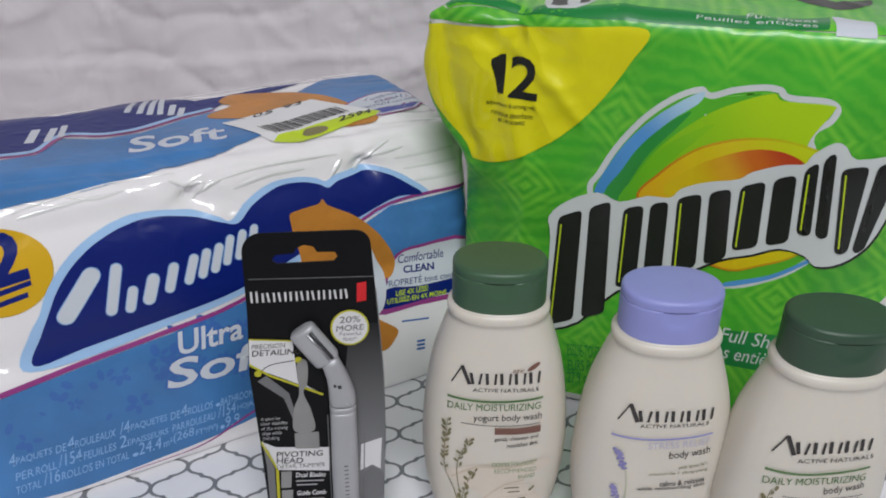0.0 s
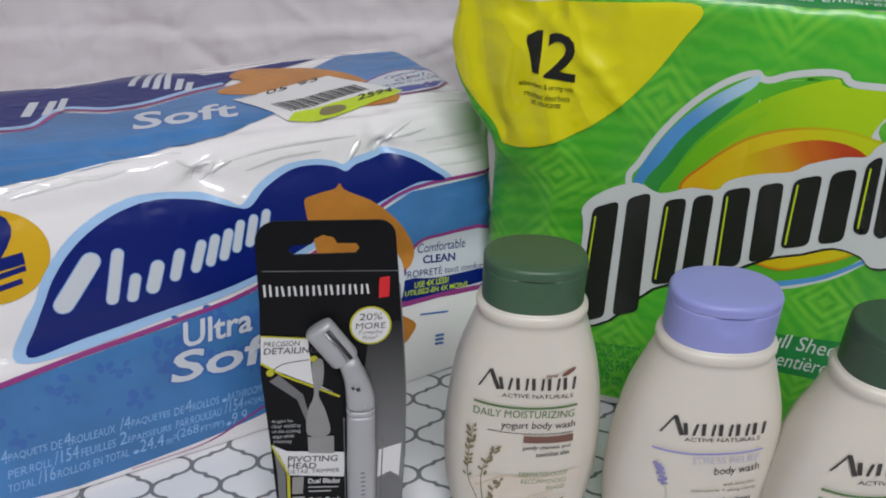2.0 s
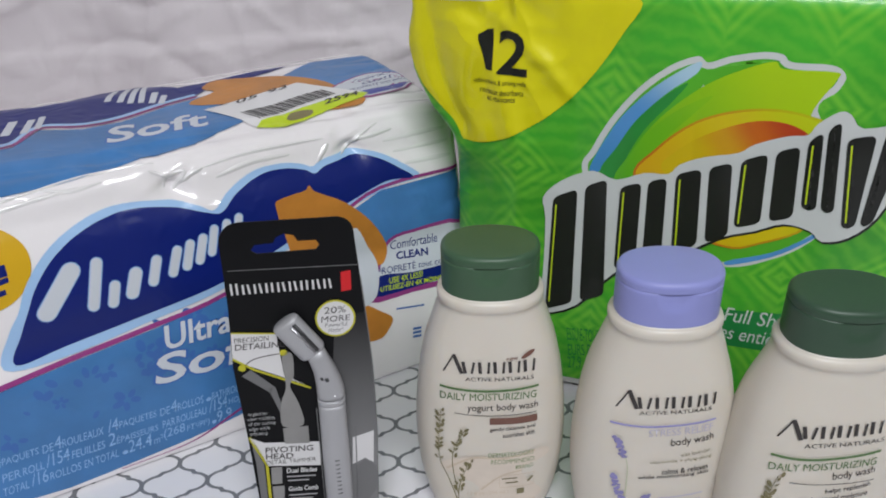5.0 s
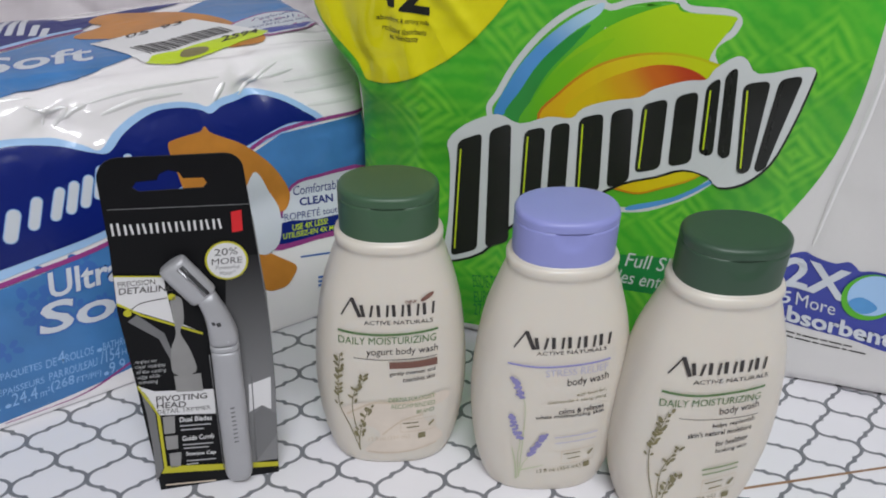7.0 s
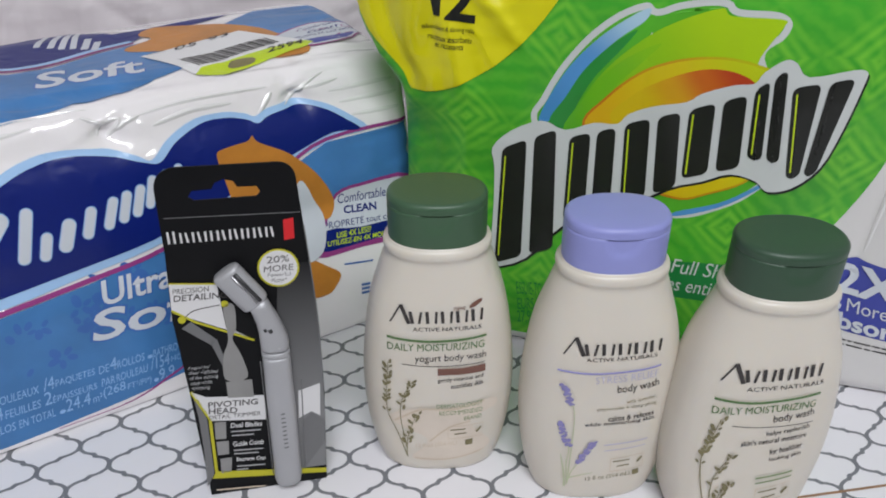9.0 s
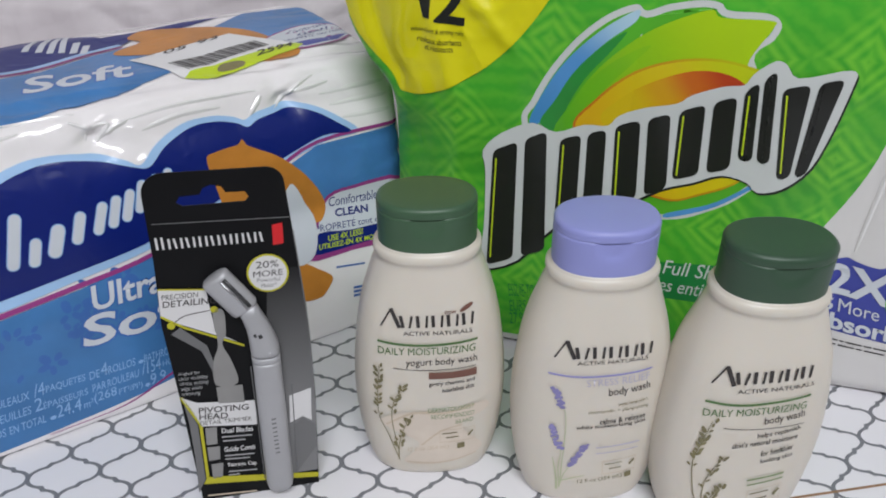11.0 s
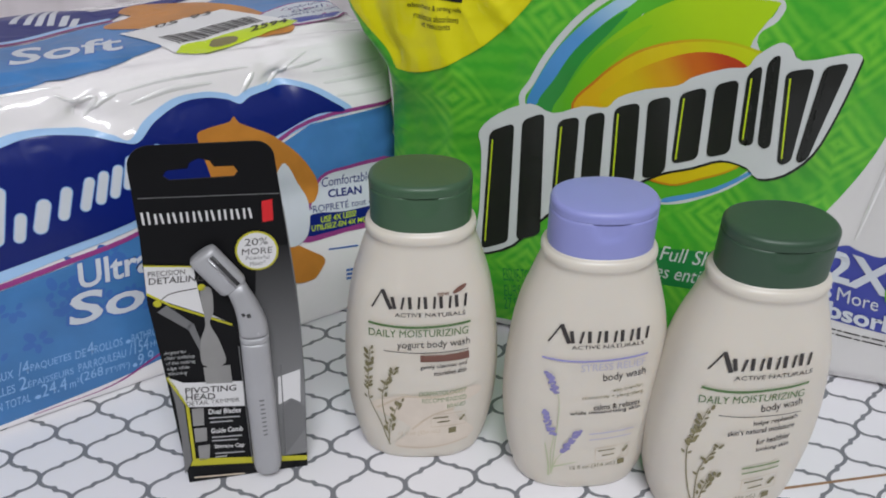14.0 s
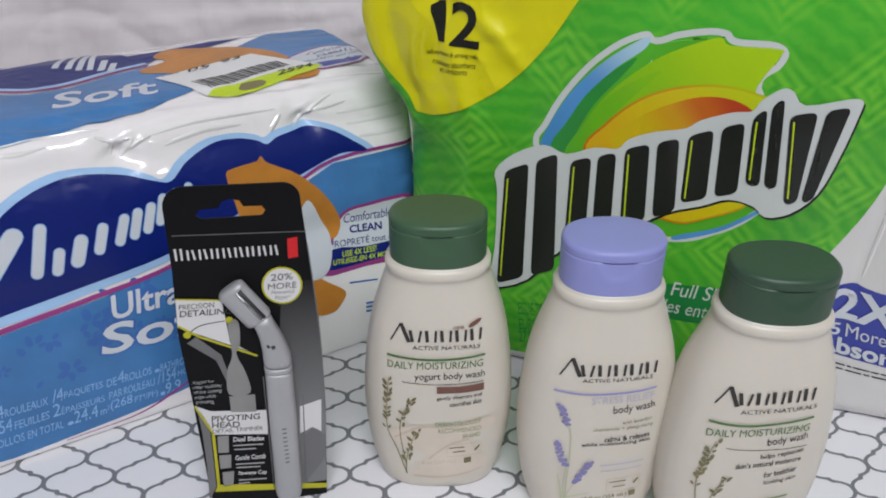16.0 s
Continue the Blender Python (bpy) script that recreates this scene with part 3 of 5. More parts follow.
glow_ends = mm([(108.1, 207.8), (68.1, 178.6)])
glow_blend = blended_film("sun_glow_film", glow_ends[0], glow_ends[1], [(0.46, 0.05, 0.012), (0.56, 0.13, 0.010), (0.62, 0.33, 0.006), (0.62, 0.45, 0.005)])
decal("sun_glow", [smooth(mm([(46.7, 173.2), (54.4, 186.3), (71.1, 198.6), (92.2, 207.0), (111.4, 206.2), (123.4, 197.6), (130.3, 176.3), (105.1, 163.0), (71.1, 159.0)]), 5)], tp.front, glow_blend, towels, 8.5, "red to golden glow in the oval")
decal("lower_arc", [smooth(mm([(92.2, 119.2), (115.1, 127.8), (131.6, 139.7), (142.9, 151.4), (142.2, 147.7), (132.2, 136.9), (115.7, 124.8), (93.4, 116.2)]), 4)], tp.front, M["rainbow_blue"], towels, 3)
plate = mm([(-20.7, 148.2), (-10.0, 160.5), (7.9, 168.6), (21.6, 164.1), (37.4, 170.1), (50.8, 170.9), (56.3, 177.4), (70.4, 183.9), (86.6, 188.0), (93.8, 193.6), (109.7, 200.1), (119.5, 202.0), (123.0, 208.6), (132.0, 216.2), (138.0, 214.9), (145.3, 208.2), (166.0, 213.8), (172.7, 213.2), (173.0, 206.5), (169.7, 179.7), (164.1, 156.9), (152.5, 142.9), (139.6, 139.0), (132.0, 144.9), (117.5, 147.4), (102.9, 141.1), (84.8, 134.3), (60.7, 117.1), (27.8, 101.1), (4.9, 72.0), (-17.2, 62.2), (-20.9, 67.0), (-18.0, 93.5), (-18.6, 134.0)])
decal("plate_shade", [[(x + 0.0012, z - 0.0014) for x, z in smooth(plate, 3)]], tp.front, M["black"], towels, 8.8, "dark printed rim of the brand mark")
plate_part = decal("brand_plate", [smooth(plate, 3)], tp.front, M["palegrey"], towels, 12, "silver outline of the brand mark")
blocks = [
    [(-14.5, 149.0), (16.6, 164.2), (21.7, 82.5), (-15.1, 66.1)], [(24.7, 160.1), (50.5, 168.7), (53.8, 112.1), (26.2, 103.3)],
    [(55.2, 171.4), (84.3, 182.0), (89.0, 136.3), (58.9, 120.0)], [(88.9, 183.9), (117.2, 195.3), (121.5, 152.3), (91.3, 141.9)],
    [(120.5, 198.9), (134.3, 211.5), (141.7, 157.6), (124.5, 158.3)], [(138.9, 201.9), (168.2, 209.7), (162.3, 152.4), (147.5, 148.4)]]
for b9 in blocks:
    tl, tr, br, bl = [Vector(p) for p in mm(b9)]
    for f0, f1 in ((0.0, 0.46), (0.60, 1.0)):
        quad = [tuple(tl.lerp(tr, f0)), tuple(tl.lerp(tr, f1)), tuple(bl.lerp(br, f1)), tuple(bl.lerp(br, f0))]
        decal("brand_bar", [rounded(quad, 0.0042)], tp.front, M["black"], plate_part, 16, "black slanted bar of the brand mark")
glints = [stroke([tuple(Vector(p) + (Vector(q) - Vector(p)) * f + Vector((0.0022, 0))) for f in (0.06, 0.5, 0.92)], 0.0009) for p, q in [(mm(b9)[0], mm(b9)[3]) for b9 in blocks]]
decals("brand_glint", glints, tp.front, M["lime"], plate_part, 19, "thin lime highlight line")
decal("sheet_band", [mm([(81.2, 83.0), (144.2, 86.9), (152.0, 57.0), (88.2, 56.6)])], tp.front, M["deep_green"], towels, 2, "dark green printed band")
decals("sheet_lettering", [lettering("Full Sheet", 0.0965, 0.1420, 0.0755, 0.0860, -0.02, 0.1), lettering("Feuilles enti\u00e8res", 0.0745, 0.1400, 0.0625, 0.0725, -0.02, 0.1)], tp.front, M["palegrey"], towels, 3)
decals("size_lettering", [word("ESSUIE-TOUT/TO", [(1.0, 42.4), (29.2, 44.6), (-0.1, 52.3)]), word("EURS PAR R", [(2.6, 29.7), (28.9, 34.3), (1.5, 38.8)]), word("27.9 cm x 25", [(3.1, 19.2), (32.2, 24.2), (1.9, 28.5)])], tp.front, M["deep_green"], towels, 3)
decal("top_band", [mm([(-77.4, 21.0), (-57.4, 9.7), (-25.1, 10.5), (21.0, 10.5), (51.0, 9.0), (118.0, 22.7), (115.8, 2.5), (86.0, -3.0), (37.3, -7.0), (-8.0, -6.0), (-56.1, -1.5), (-77.0, 6.0)])], tp.top, M["deep_green"], towels, 2, "dark green printed band on the top")
decals("top_lettering", [word("Full Sheet", [(74.3, 8.6), (110.5, 10.2), (75.2, 16.6)]), word("Feuilles enti\u00e8res", [(48.4, 2.4), (110.4, 4.2), (48.6, 6.4)])], tp.top, M["palegrey"], towels, 3)
foot = decal("top_mark", [smooth(mm([(-36.3, 13.0), (-42.6, 92.2), (-40.0, 130.0), (4.0, 130.0), (2.9, 94.2), (-0.2, 47.4), (-12.8, 11.2), (-26.0, 8.0)]), 3)], tp.top, M["palegrey"], towels, 3, "silver outline of the brand mark")
decals("top_mark_bar", [mm([(-33.1, 17.6), (-37.4, 94.1), (-36.0, 126.0), (-26.0, 126.0), (-26.5, 97.0), (-24.7, 25.3), (-23.0, 16.0)]), mm([(-16.6, 16.9), (-17.2, 97.5), (-16.0, 126.0), (-1.5, 126.0), (-2.1, 95.0), (-4.4, 49.5), (-12.0, 18.8)])], tp.top, M["black"], foot, 5, "black foot of the brand mark")
decals("top_arc", [stroke(smooth(mm([(4.6, 93.1), (35.3, 68.8), (60.0, 61.1), (94.8, 78.4), (108.0, 96.0)]), 5, False), 0.005)], tp.top, M["palegrey"], towels, 3)
decals("top_arc", [smooth(mm([(14.4, 91.6), (35.0, 78.0), (58.0, 69.0), (82.7, 77.0), (98.9, 100.5), (95.0, 130.0), (30.0, 130.0)]), 4)], tp.top, M["lime"], towels, 2, "lime printed arc")
decals("top_arc", [smooth(mm([(22.0, 100.0), (40.0, 88.0), (58.0, 86.0), (66.0, 100.0), (58.0, 128.0), (28.0, 126.0)]), 4)], tp.top, M["orange"], towels, 4, "orange printed arc")
decals("top_mark", [mm([(51.8, 66.9), (63.4, 69.1), (62.7, 52.6), (51.7, 54.5)]), mm([(70.2, 75.8), (84.8, 77.5), (83.9, 58.8), (69.3, 55.0)]), smooth(mm([(98.4, 75.2), (115.7, 72.9), (126.4, 60.5), (147.2, 75.8), (142.0, 54.5), (130.0, 45.0), (118.6, 44.5)]), 3)], tp.top, M["black"], towels, 4, "black foot of the brand mark")
decal("top_window", [mm([(118.8, 23.6), (138.8, 18.6), (139.0, -4.0), (119.5, -5.0)])], tp.top, M["white"], towels, 3)
claim = smooth(mm([(184.5, 78.0), (188.5, 92.5), (192.1, 97.6), (199.7, 99.8), (206.8, 97.6), (218.3, 95.8), (225.1, 98.5), (230.2, 95.6), (233.0, 93.5), (240.8, 95.1), (252.0, 92.7), (262.0, 80.0), (266.5, 60.0), (268.1, 40.1), (240.6, 44.0), (203.3, 47.2), (186.0, 48.5)]), 4)
claim_part = decal("claim_panel", [claim], tp.front, M["indigo"], towels, 1, "indigo printed panel")
decals("claim_lettering", [word("2X", [(193.8, 75.8), (229.8, 71.6), (191.2, 96.2)], 0.03), word("5", [(195.5, 62.8), (201.2, 62.2), (194.2, 71.6)], 0.02), word("More", [(204.6, 62.0), (228.0, 59.8), (203.2, 71.2)], 0.0), word("Absorbent", [(190.5, 50.3), (264.9, 43.9), (188.8, 61.4)], 0.03)], tp.front, M["white"], claim_part, 9)
swirl = mm([(243.0, 77.2)])[0]
decal("claim_disc", [ellipse(*swirl, 0.0155, 0.0168)], tp.front, M["mid_green"], claim_part, 11)
decal("claim_disc", [ellipse(swirl[0] + 0.0012, swirl[1] + 0.0016, 0.0138, 0.0146)], tp.front, M["halo"], claim_part, 13)
decal("claim_disc", [smooth([(swirl[0] - 0.0105, swirl[1] - 0.0050), (swirl[0] - 0.0040, swirl[1] - 0.0005), (swirl[0] + 0.0060, swirl[1] - 0.0060), (swirl[0] + 0.0010, swirl[1] - 0.0118), (swirl[0] - 0.0060, swirl[1] - 0.0105)], 5)], tp.front, M["rainbow_blue"], claim_part, 15)
dashes = []
for ends, cuts in (([(195.0, 41.0), (245.7, 38.6)], (0, 0.13, 0.32, 0.39, 0.60, 0.71, 0.88, 1)), ([(195.8, 37.6), (255.0, 34.9)], (0, 0.09, 0.26, 0.44, 0.52, 0.74, 0.81, 1))):
    e0, e1 = [Vector(q) for q in mm(ends)]
    dashes += [stroke([tuple(e0.lerp(e1, f)), tuple(e0.lerp(e1, g - 0.022))], 0.0010) for f, g in zip(cuts, cuts[1:])]
decals("claim_small_print", dashes, tp.front, M["ink_dark"], towels, 2, "small grey print")


# ---- the toilet paper pack ----
def film_star(dx, dz, arms, reach):
    """Sharp folds that run out from one gathered point of the film."""
    r = math.hypot(dx, dz)
    a = math.atan2(dz, dx)
    f = 0.0
    for at, width in arms:
        off = abs((a - radians(at) + math.pi) % (2 * math.pi) - math.pi)
        f += math.exp(-(off * max(r, 0.002) / width) ** 2) * math.exp(-r / reach)
    return f


def tissue_shape(p, n):
    x, y, z = p
    q = p + n * (0.0010 * noise.noise(p * 10 + Vector((5, 0, 0))) + 0.0003 * noise.noise(p * 32))
    q.y += 0.187 * z * (1 - y / 0.20)
    # the film comes down square to the paper, and turns over the top in a wide curve
    if n.z < 0 and y < 0.03:
        q.y -= 0.012 * (1 + n.y)
    roll = abs(math.sin(math.pi * (x - 0.227) / 0.114)) ** 0.7
    q += n * 0.0018 * (roll - 0.6) * ease(z, 0.12, 0.18) * ease(0.09 - y, 0, 0.05)
    q.z -= 0.006 * ease(y, 0.15, 0.2) * ease(z, 0.1, 0.18)
    near = ease(0.05 - y, 0, 0.03)
    path = z if n.y < -0.7 else 0.185 + y
    turn = 0.0062 * bump(min(0.0, z - 0.171) + max(0.0, y - 0.014), 0.0, 0.017) * ease(n.z - n.y, 0.7, 1.0)
    q += Vector((0.0, 0.7, -0.7)) * turn
    for c in (0.032, 0.146):
        dent = bump(x + 0.25 * (z - 0.172), c, 0.008) * bump(z, 0.170, 0.011) * near
        q -= n * 0.0060 * dent
        star = film_star(x - c, path - 0.176, ((25, 0.0016), (62, 0.0013), (118, 0.0016), (160, 0.0020), (200, 0.0018), (335, 0.0016)), 0.013)
        q += n * 0.0024 * star * near
    band = ease(z, 0.150, 0.172) * ease(0.060 - y, 0, 0.04)
    long_fold = (1 - abs(noise.noise((x * 4.5, path * 50 + x * 5, 2.0)))) ** 9
    cross = (1 - abs(noise.noise((x * 26 + path * 22, path * 16, 7.0)))) ** 12
    q += n * band * (0.0009 * long_fold + 0.0006 * cross)
    end = ease(x, 0.160, 0.215)
    q -= n * end * ease(z, 0.085, 0.12) * 0.0016 * (1 - abs(noise.noise((x * 5, 1.0, path * 38)))) ** 7
    q.y += 0.003 * bump(z, 0.092, 0.012) * ease(-n.y, 0.3, 0.9)
    return q


tissue = thing("toilet_paper_pack", pose(-0.13, 0.434, 0.0015, 0, 0, 32), "large pack of white toilet rolls in blue and clear film", "toilet paper")
cp = Pack(-0.24, 0.227, 0.20, 0.185, 0.014, tissue_shape)
part("wrapper", cp.mesh(0.0027), M["roll"], tissue, "white rolls under clear shiny film")
field_top = [(-93.0, 74.5), (-74.9, 76.9), (-46.7, 80.3), (3.3, 85.2), (50.9, 92.6), (121.2, 119.1), (161.2, 135.0), (225.5, 136.5), (225.5, 96.0), (179.3, 95.0), (155.3, 82.0), (129.4, 50.5), (91.5, 23.2), (45.3, 12.5), (-12.1, 4.7), (-64.6, -1.7)]
decal("blue_field", [mm(field_top) + [(-0.09, 0.004), (-0.238, 0.004), (-0.238, 0.045)]], cp.front, M["sky"], tissue, 1, "sky blue printed film")
random.seed(4)
blots = []
for k in range(64):
    bx = random.uniform(-0.20, 0.06)
    bz = random.uniform(0.040, 0.086 + 0.16 * bx) if bx > -0.15 else random.uniform(0.03, 0.06)
    r, spin = random.uniform(0.0016, 0.0038), random.uniform(0, 6)
    for a in range(random.choice((1, 1, 4, 5))):
        ang = spin + a * 1.2566 + random.uniform(-0.2, 0.2)
        petal = r * random.uniform(0.75, 1.2)
        blots.append(ellipse(bx + r * 1.5 * math.cos(ang), bz + r * 1.2 * math.sin(ang), petal, petal * random.uniform(0.5, 0.75), 10, math.degrees(ang)))
tagged(decal("flower_print", blots, cp.front, M["blot"], tissue, 2, "faint darker blue printed flowers"), kind="stuff")
decal("magenta_line", [stroke(smooth(mm([(-92.5, 76.5), (-74.4, 78.9), (-46.3, 82.4), (3.7, 87.4), (51.3, 94.9), (121.5, 121.4), (161.4, 137.3), (225.5, 138.5)]), 4, False), 0.0032, 0.0022)], cp.front, M["magenta"], tissue, 5)
decal("magenta_line", [stroke(smooth(mm([(-35.5, -0.0), (-0.4, 2.0), (31.8, 13.0), (47.5, 18.3)]), 4, False), 0.0014)], cp.front, M["magenta"], tissue, 5)
cloud_part = decal("cloud_edge", [smooth(mm([(-77.9, 86.6), (-70.3, 106.8), (-62.4, 117.9), (-55.9, 130.5), (-43.6, 145.2), (-28.9, 156.6), (-11.5, 164.4), (8.6, 165.9), (28.7, 161.8), (44.8, 154.0), (52.8, 149.2), (64.3, 160.2), (81.3, 168.7), (99.4, 169.3), (112.6, 165.7), (118.9, 162.4), (127.9, 166.3), (149.1, 167.2), (164.1, 162.7), (180.2, 150.6), (191.6, 138.2), (167.9, 136.4), (139.1, 129.0), (121.8, 123.3), (52.0, 98.9), (4.3, 90.6), (-45.8, 84.5)]), 5)], cp.front, M["halo"], tissue, 4, "pale blue edge of the printed clouds")
decal("cloud", [smooth(mm([(-71.8, 87.8), (-65, 104), (-57.1, 118.3), (-50.8, 129.1), (-39.8, 141.8), (-25.0, 152.7), (-7.5, 159.9), (11.1, 161.6), (31.0, 156.6), (47.3, 149.1), (57.1, 146.8), (68.6, 157.2), (85.4, 165.4), (100.6, 165.6), (113.2, 161.4), (119.8, 157.3), (128.9, 161.7), (149.9, 163.3), (163.2, 158.7), (177.4, 147.6), (186.0, 139.2), (166.2, 140.7), (139.6, 133.2), (122.3, 127.5), (52.9, 104.1), (5.4, 96.0), (-44.6, 90.3)]), 5)], cp.front, M["navy"], cloud_part, 7, "navy printed clouds")
strokes = [((-52.2, 110.0), (-28.5, 137.5), 9.4), ((-26.0, 107.6), (-16.8, 137.6), 5.7), ((-15.5, 106.4), (-10.6, 121.8), 5.2), ((-4.6, 108.7), (2.4, 126.4), 6.6), ((8.5, 113.1), (14.9, 130.3), 5.2), ((20.4, 115.4), (27.4, 132.8), 4.9), ((29.1, 117.2), (35.3, 134.6), 4.8), ((37.1, 118.9), (43.3, 136.3), 4.8), ((45.1, 122.0), (50.7, 140.0), 4.4), ((53.1, 123.6), (58.7, 141.6), 4.6), ((61.2, 125.2), (66.5, 143.3), 4.4)]
mark = []
for low, high, w in strokes:
    (ax, az), (bx, bz) = mm([low, high])
    d = Vector((bx - ax, bz - az))
    turn = math.degrees(math.atan2(d.y, d.x))
    half, r = d.length / 2, w / 2000
    pill = bar(-half, half, -r, r, 0, 0, r * 0.98)
    c, sn = math.cos(radians(turn)), math.sin(radians(turn))
    mark.append([((ax + bx) / 2 + c * x - sn * y, (az + bz) / 2 + sn * x + c * y) for x, y in pill])
decals("brand_bar_edge", [grow(b, 0.0006) for b in mark], cp.front, M["row_ink"], cloud_part, 9)
decals("brand_bar", mark, cp.front, M["white"], cloud_part, 10, "white rounded bar of the brand mark")
for wd, kk in (("Ultra", [(6.6, 71.3), (46.9, 71.0), (9.2, 84.9)]), ("Soft", [(-3.8, 51.0), (63.5, 48.1), (1.4, 68.7)])):
    decal("softness_lettering_edge", [word(wd, kk, 0.06)], cp.front, M["blot"], tissue, 3)
    decal("softness_lettering", [word(wd, kk, 0.02)], cp.front, M["white"], tissue, 4)
def mixed_row(words, low, high, cap, slant=0.0):
    """Words along a line, the figures among them taller than the capitals; each is (words, share of the line, height)."""
    (ax, az), (bx, bz) = mm([low, high])
    total = sum(w for _, w, _ in words)
    at, out = 0.0, []
    for t, w, h in words:
        f0, f1 = at / total, (at + w * 0.90) / total
        x0, x1 = ax + (bx - ax) * f0, ax + (bx - ax) * f1
        out.append(lettering(t, x0, x1, az + (bz - az) * f0, az + (bz - az) * f0 + cap * h / 1000, (bz - az) / (bx - ax), slant))
        at += w
    return out


decals("count_lettering", mixed_row([("4", 10, 1.6), ("PAQUETS", 60, 1), ("DE", 18, 1), ("4", 12, 1.6), ("ROULEAUX", 72, 1), ("/4", 18, 1.6), ("PAQUETES", 68, 1), ("DE", 18, 1), ("4", 12, 1.6), ("ROLLOS", 50, 1), ("\u2022", 10, 0.5), ("BATHROOM", 66, 1)], (-98.0, 32.0), (49.0, 28.6), 5.0, 0.2), cp.front, M["row_ink"], tissue, 3)
decals("count_lettering", mixed_row([("PER", 32, 1), ("ROLL", 38, 1), ("/154", 42, 1.6), ("FEUILLES", 62, 1), ("2", 14, 1.6), ("\u00c9PAISSEURS", 82, 1), ("PAR", 26, 1), ("ROULEAU", 62, 1), ("/154", 38, 1.6), ("HOJAS", 42, 1)], (-96.8, 22.2), (49.0, 20.8), 5.0, 0.2), cp.front, M["row_ink"], tissue, 3)
decals("count_lettering", mixed_row([("TOTAL", 46, 1), ("/16", 30, 1.6), ("ROLLOS", 58, 1), ("EN TOTAL", 66, 1), ("\u2022", 12, 0.5), ("24.4", 46, 1.6), ("m\u00b2", 18, 1), ("(268", 44, 1.5), ("FT\u00b2/PI\u00b2)", 48, 1), ("\u2022", 10, 0.5), ("9.9", 32, 1.5)], (-98.8, 13.6), (36.0, 12.4), 5.0, 0.2), cp.front, M["row_ink"], tissue, 3)
disc = mm([(-75.9, 147.3)])[0]
decal("yellow_disc", [ellipse(*disc, 0.027, 0.026, 40)], cp.front, M["gold"], tissue, 3, "golden yellow printed disc")
decal("disc_number", [lettering("2", disc[0] - 0.006, disc[0] + 0.013, disc[1] - 0.008, disc[1] + 0.022, 0.1, 0.0, 0.03)], cp.front, M["navy"], tissue, 5)
decals("disc_small_print", [bar(disc[0] - 0.01, disc[0] + 0.014, disc[1] - 0.0145, disc[1] - 0.0115, 0.15), bar(disc[0] - 0.01, disc[0] + 0.011, disc[1] - 0.0205, disc[1] - 0.0175, 0.15)], cp.front, M["navy"], tissue, 5)
decal("tan_patch", [smooth(mm([(91.5, 126.3), (89.8, 137.8), (90.1, 144.5), (94.8, 146.1), (102.5, 146.9), (110.3, 147.4), (113.8, 150.0), (116.0, 145.8), (122.5, 141.5), (135.6, 133.2), (151.5, 116.3), (161.4, 95.6), (157.3, 84.6), (148.9, 83.1), (136.1, 76.2), (101.0, 85.9)]), 5)], cp.front, M["tan"], tissue, 9, "plain tan rounded patch")
decal("tan_patch", [smooth(mm([(133.8, 62.0), (149.0, 51.5), (157.4, 43.5), (153.0, 36.0), (146.0, 31.5), (132.8, 34.1), (129.9, 50.3)]), 5)], cp.front, M["tan"], tissue, 9, "plain tan rounded patch")
decal("pale_patch", [smooth(mm([(138.4, 114.8), (147.6, 98.0), (152.4, 83.9), (147.2, 62.8), (133.0, 60.1), (124.9, 85.4)]), 5)], cp.front, M["white"], tissue, 10)
decal("comfort_panel", [smooth(mm([(163.2, 99.0), (182.4, 102.1), (222.9, 98.0), (221.9, 58.6), (176.0, 57.7), (141.7, 59.8), (151.6, 81.4)]), 3)], cp.front, M["magenta"], tissue, 4)
decal("comfort_panel", [smooth(mm([(164.6, 97.1), (182.1, 99.7), (222.6, 95.6), (221.3, 61.5), (176.5, 61.8), (144.8, 63.0), (153.6, 80.8)]), 3)], cp.front, M["white"], tissue, 5, "white printed panel")
decal("comfort_panel", [smooth(mm([(152.8, 76.2), (178.1, 72.2), (221.3, 69.8), (221.3, 61.5), (176.4, 61.0), (144.8, 63.0)]), 3)], cp.front, M["navy"], tissue, 6)
decals("comfort_lettering", [word("Comfortable", [(163.7, 91.3), (200.4, 87.7), (164.7, 97.8)]), word("CLEAN", [(167.2, 83.9), (191.3, 81.0), (167.9, 88.6)], 0.03), word("PROPRET\u00c9 tout confort", [(150.9, 77.5), (214.3, 70.6), (151.8, 82.9)])], cp.front, M["navy"], tissue, 7)
decals("comfort_lettering", [word("USE 4X LESS!", [(158.5, 69.2), (184.4, 67.1), (159.1, 73.1)], 0.02), word("UTILISEZ-EN 4X MOINS", [(151.0, 65.2), (199.0, 60.3), (151.6, 68.7)], 0.02)], cp.front, M["lime"], tissue, 8)
decals("code_bar", [mm([(161.5, 49.4), (183.3, 46.0), (183.1, 44.8), (161.3, 48.2)]), mm([(172.0, 30.9), (178.7, 30.0), (178.5, 28.3), (171.8, 29.2)]), mm([(171.6, 27.9), (178.3, 27.0), (178.1, 25.3), (171.4, 26.2)]), mm([(171.2, 24.9), (177.9, 24.0), (177.7, 22.3), (170.9, 23.2)])], cp.front, M["blot"], tissue, 3, "small printed lines")
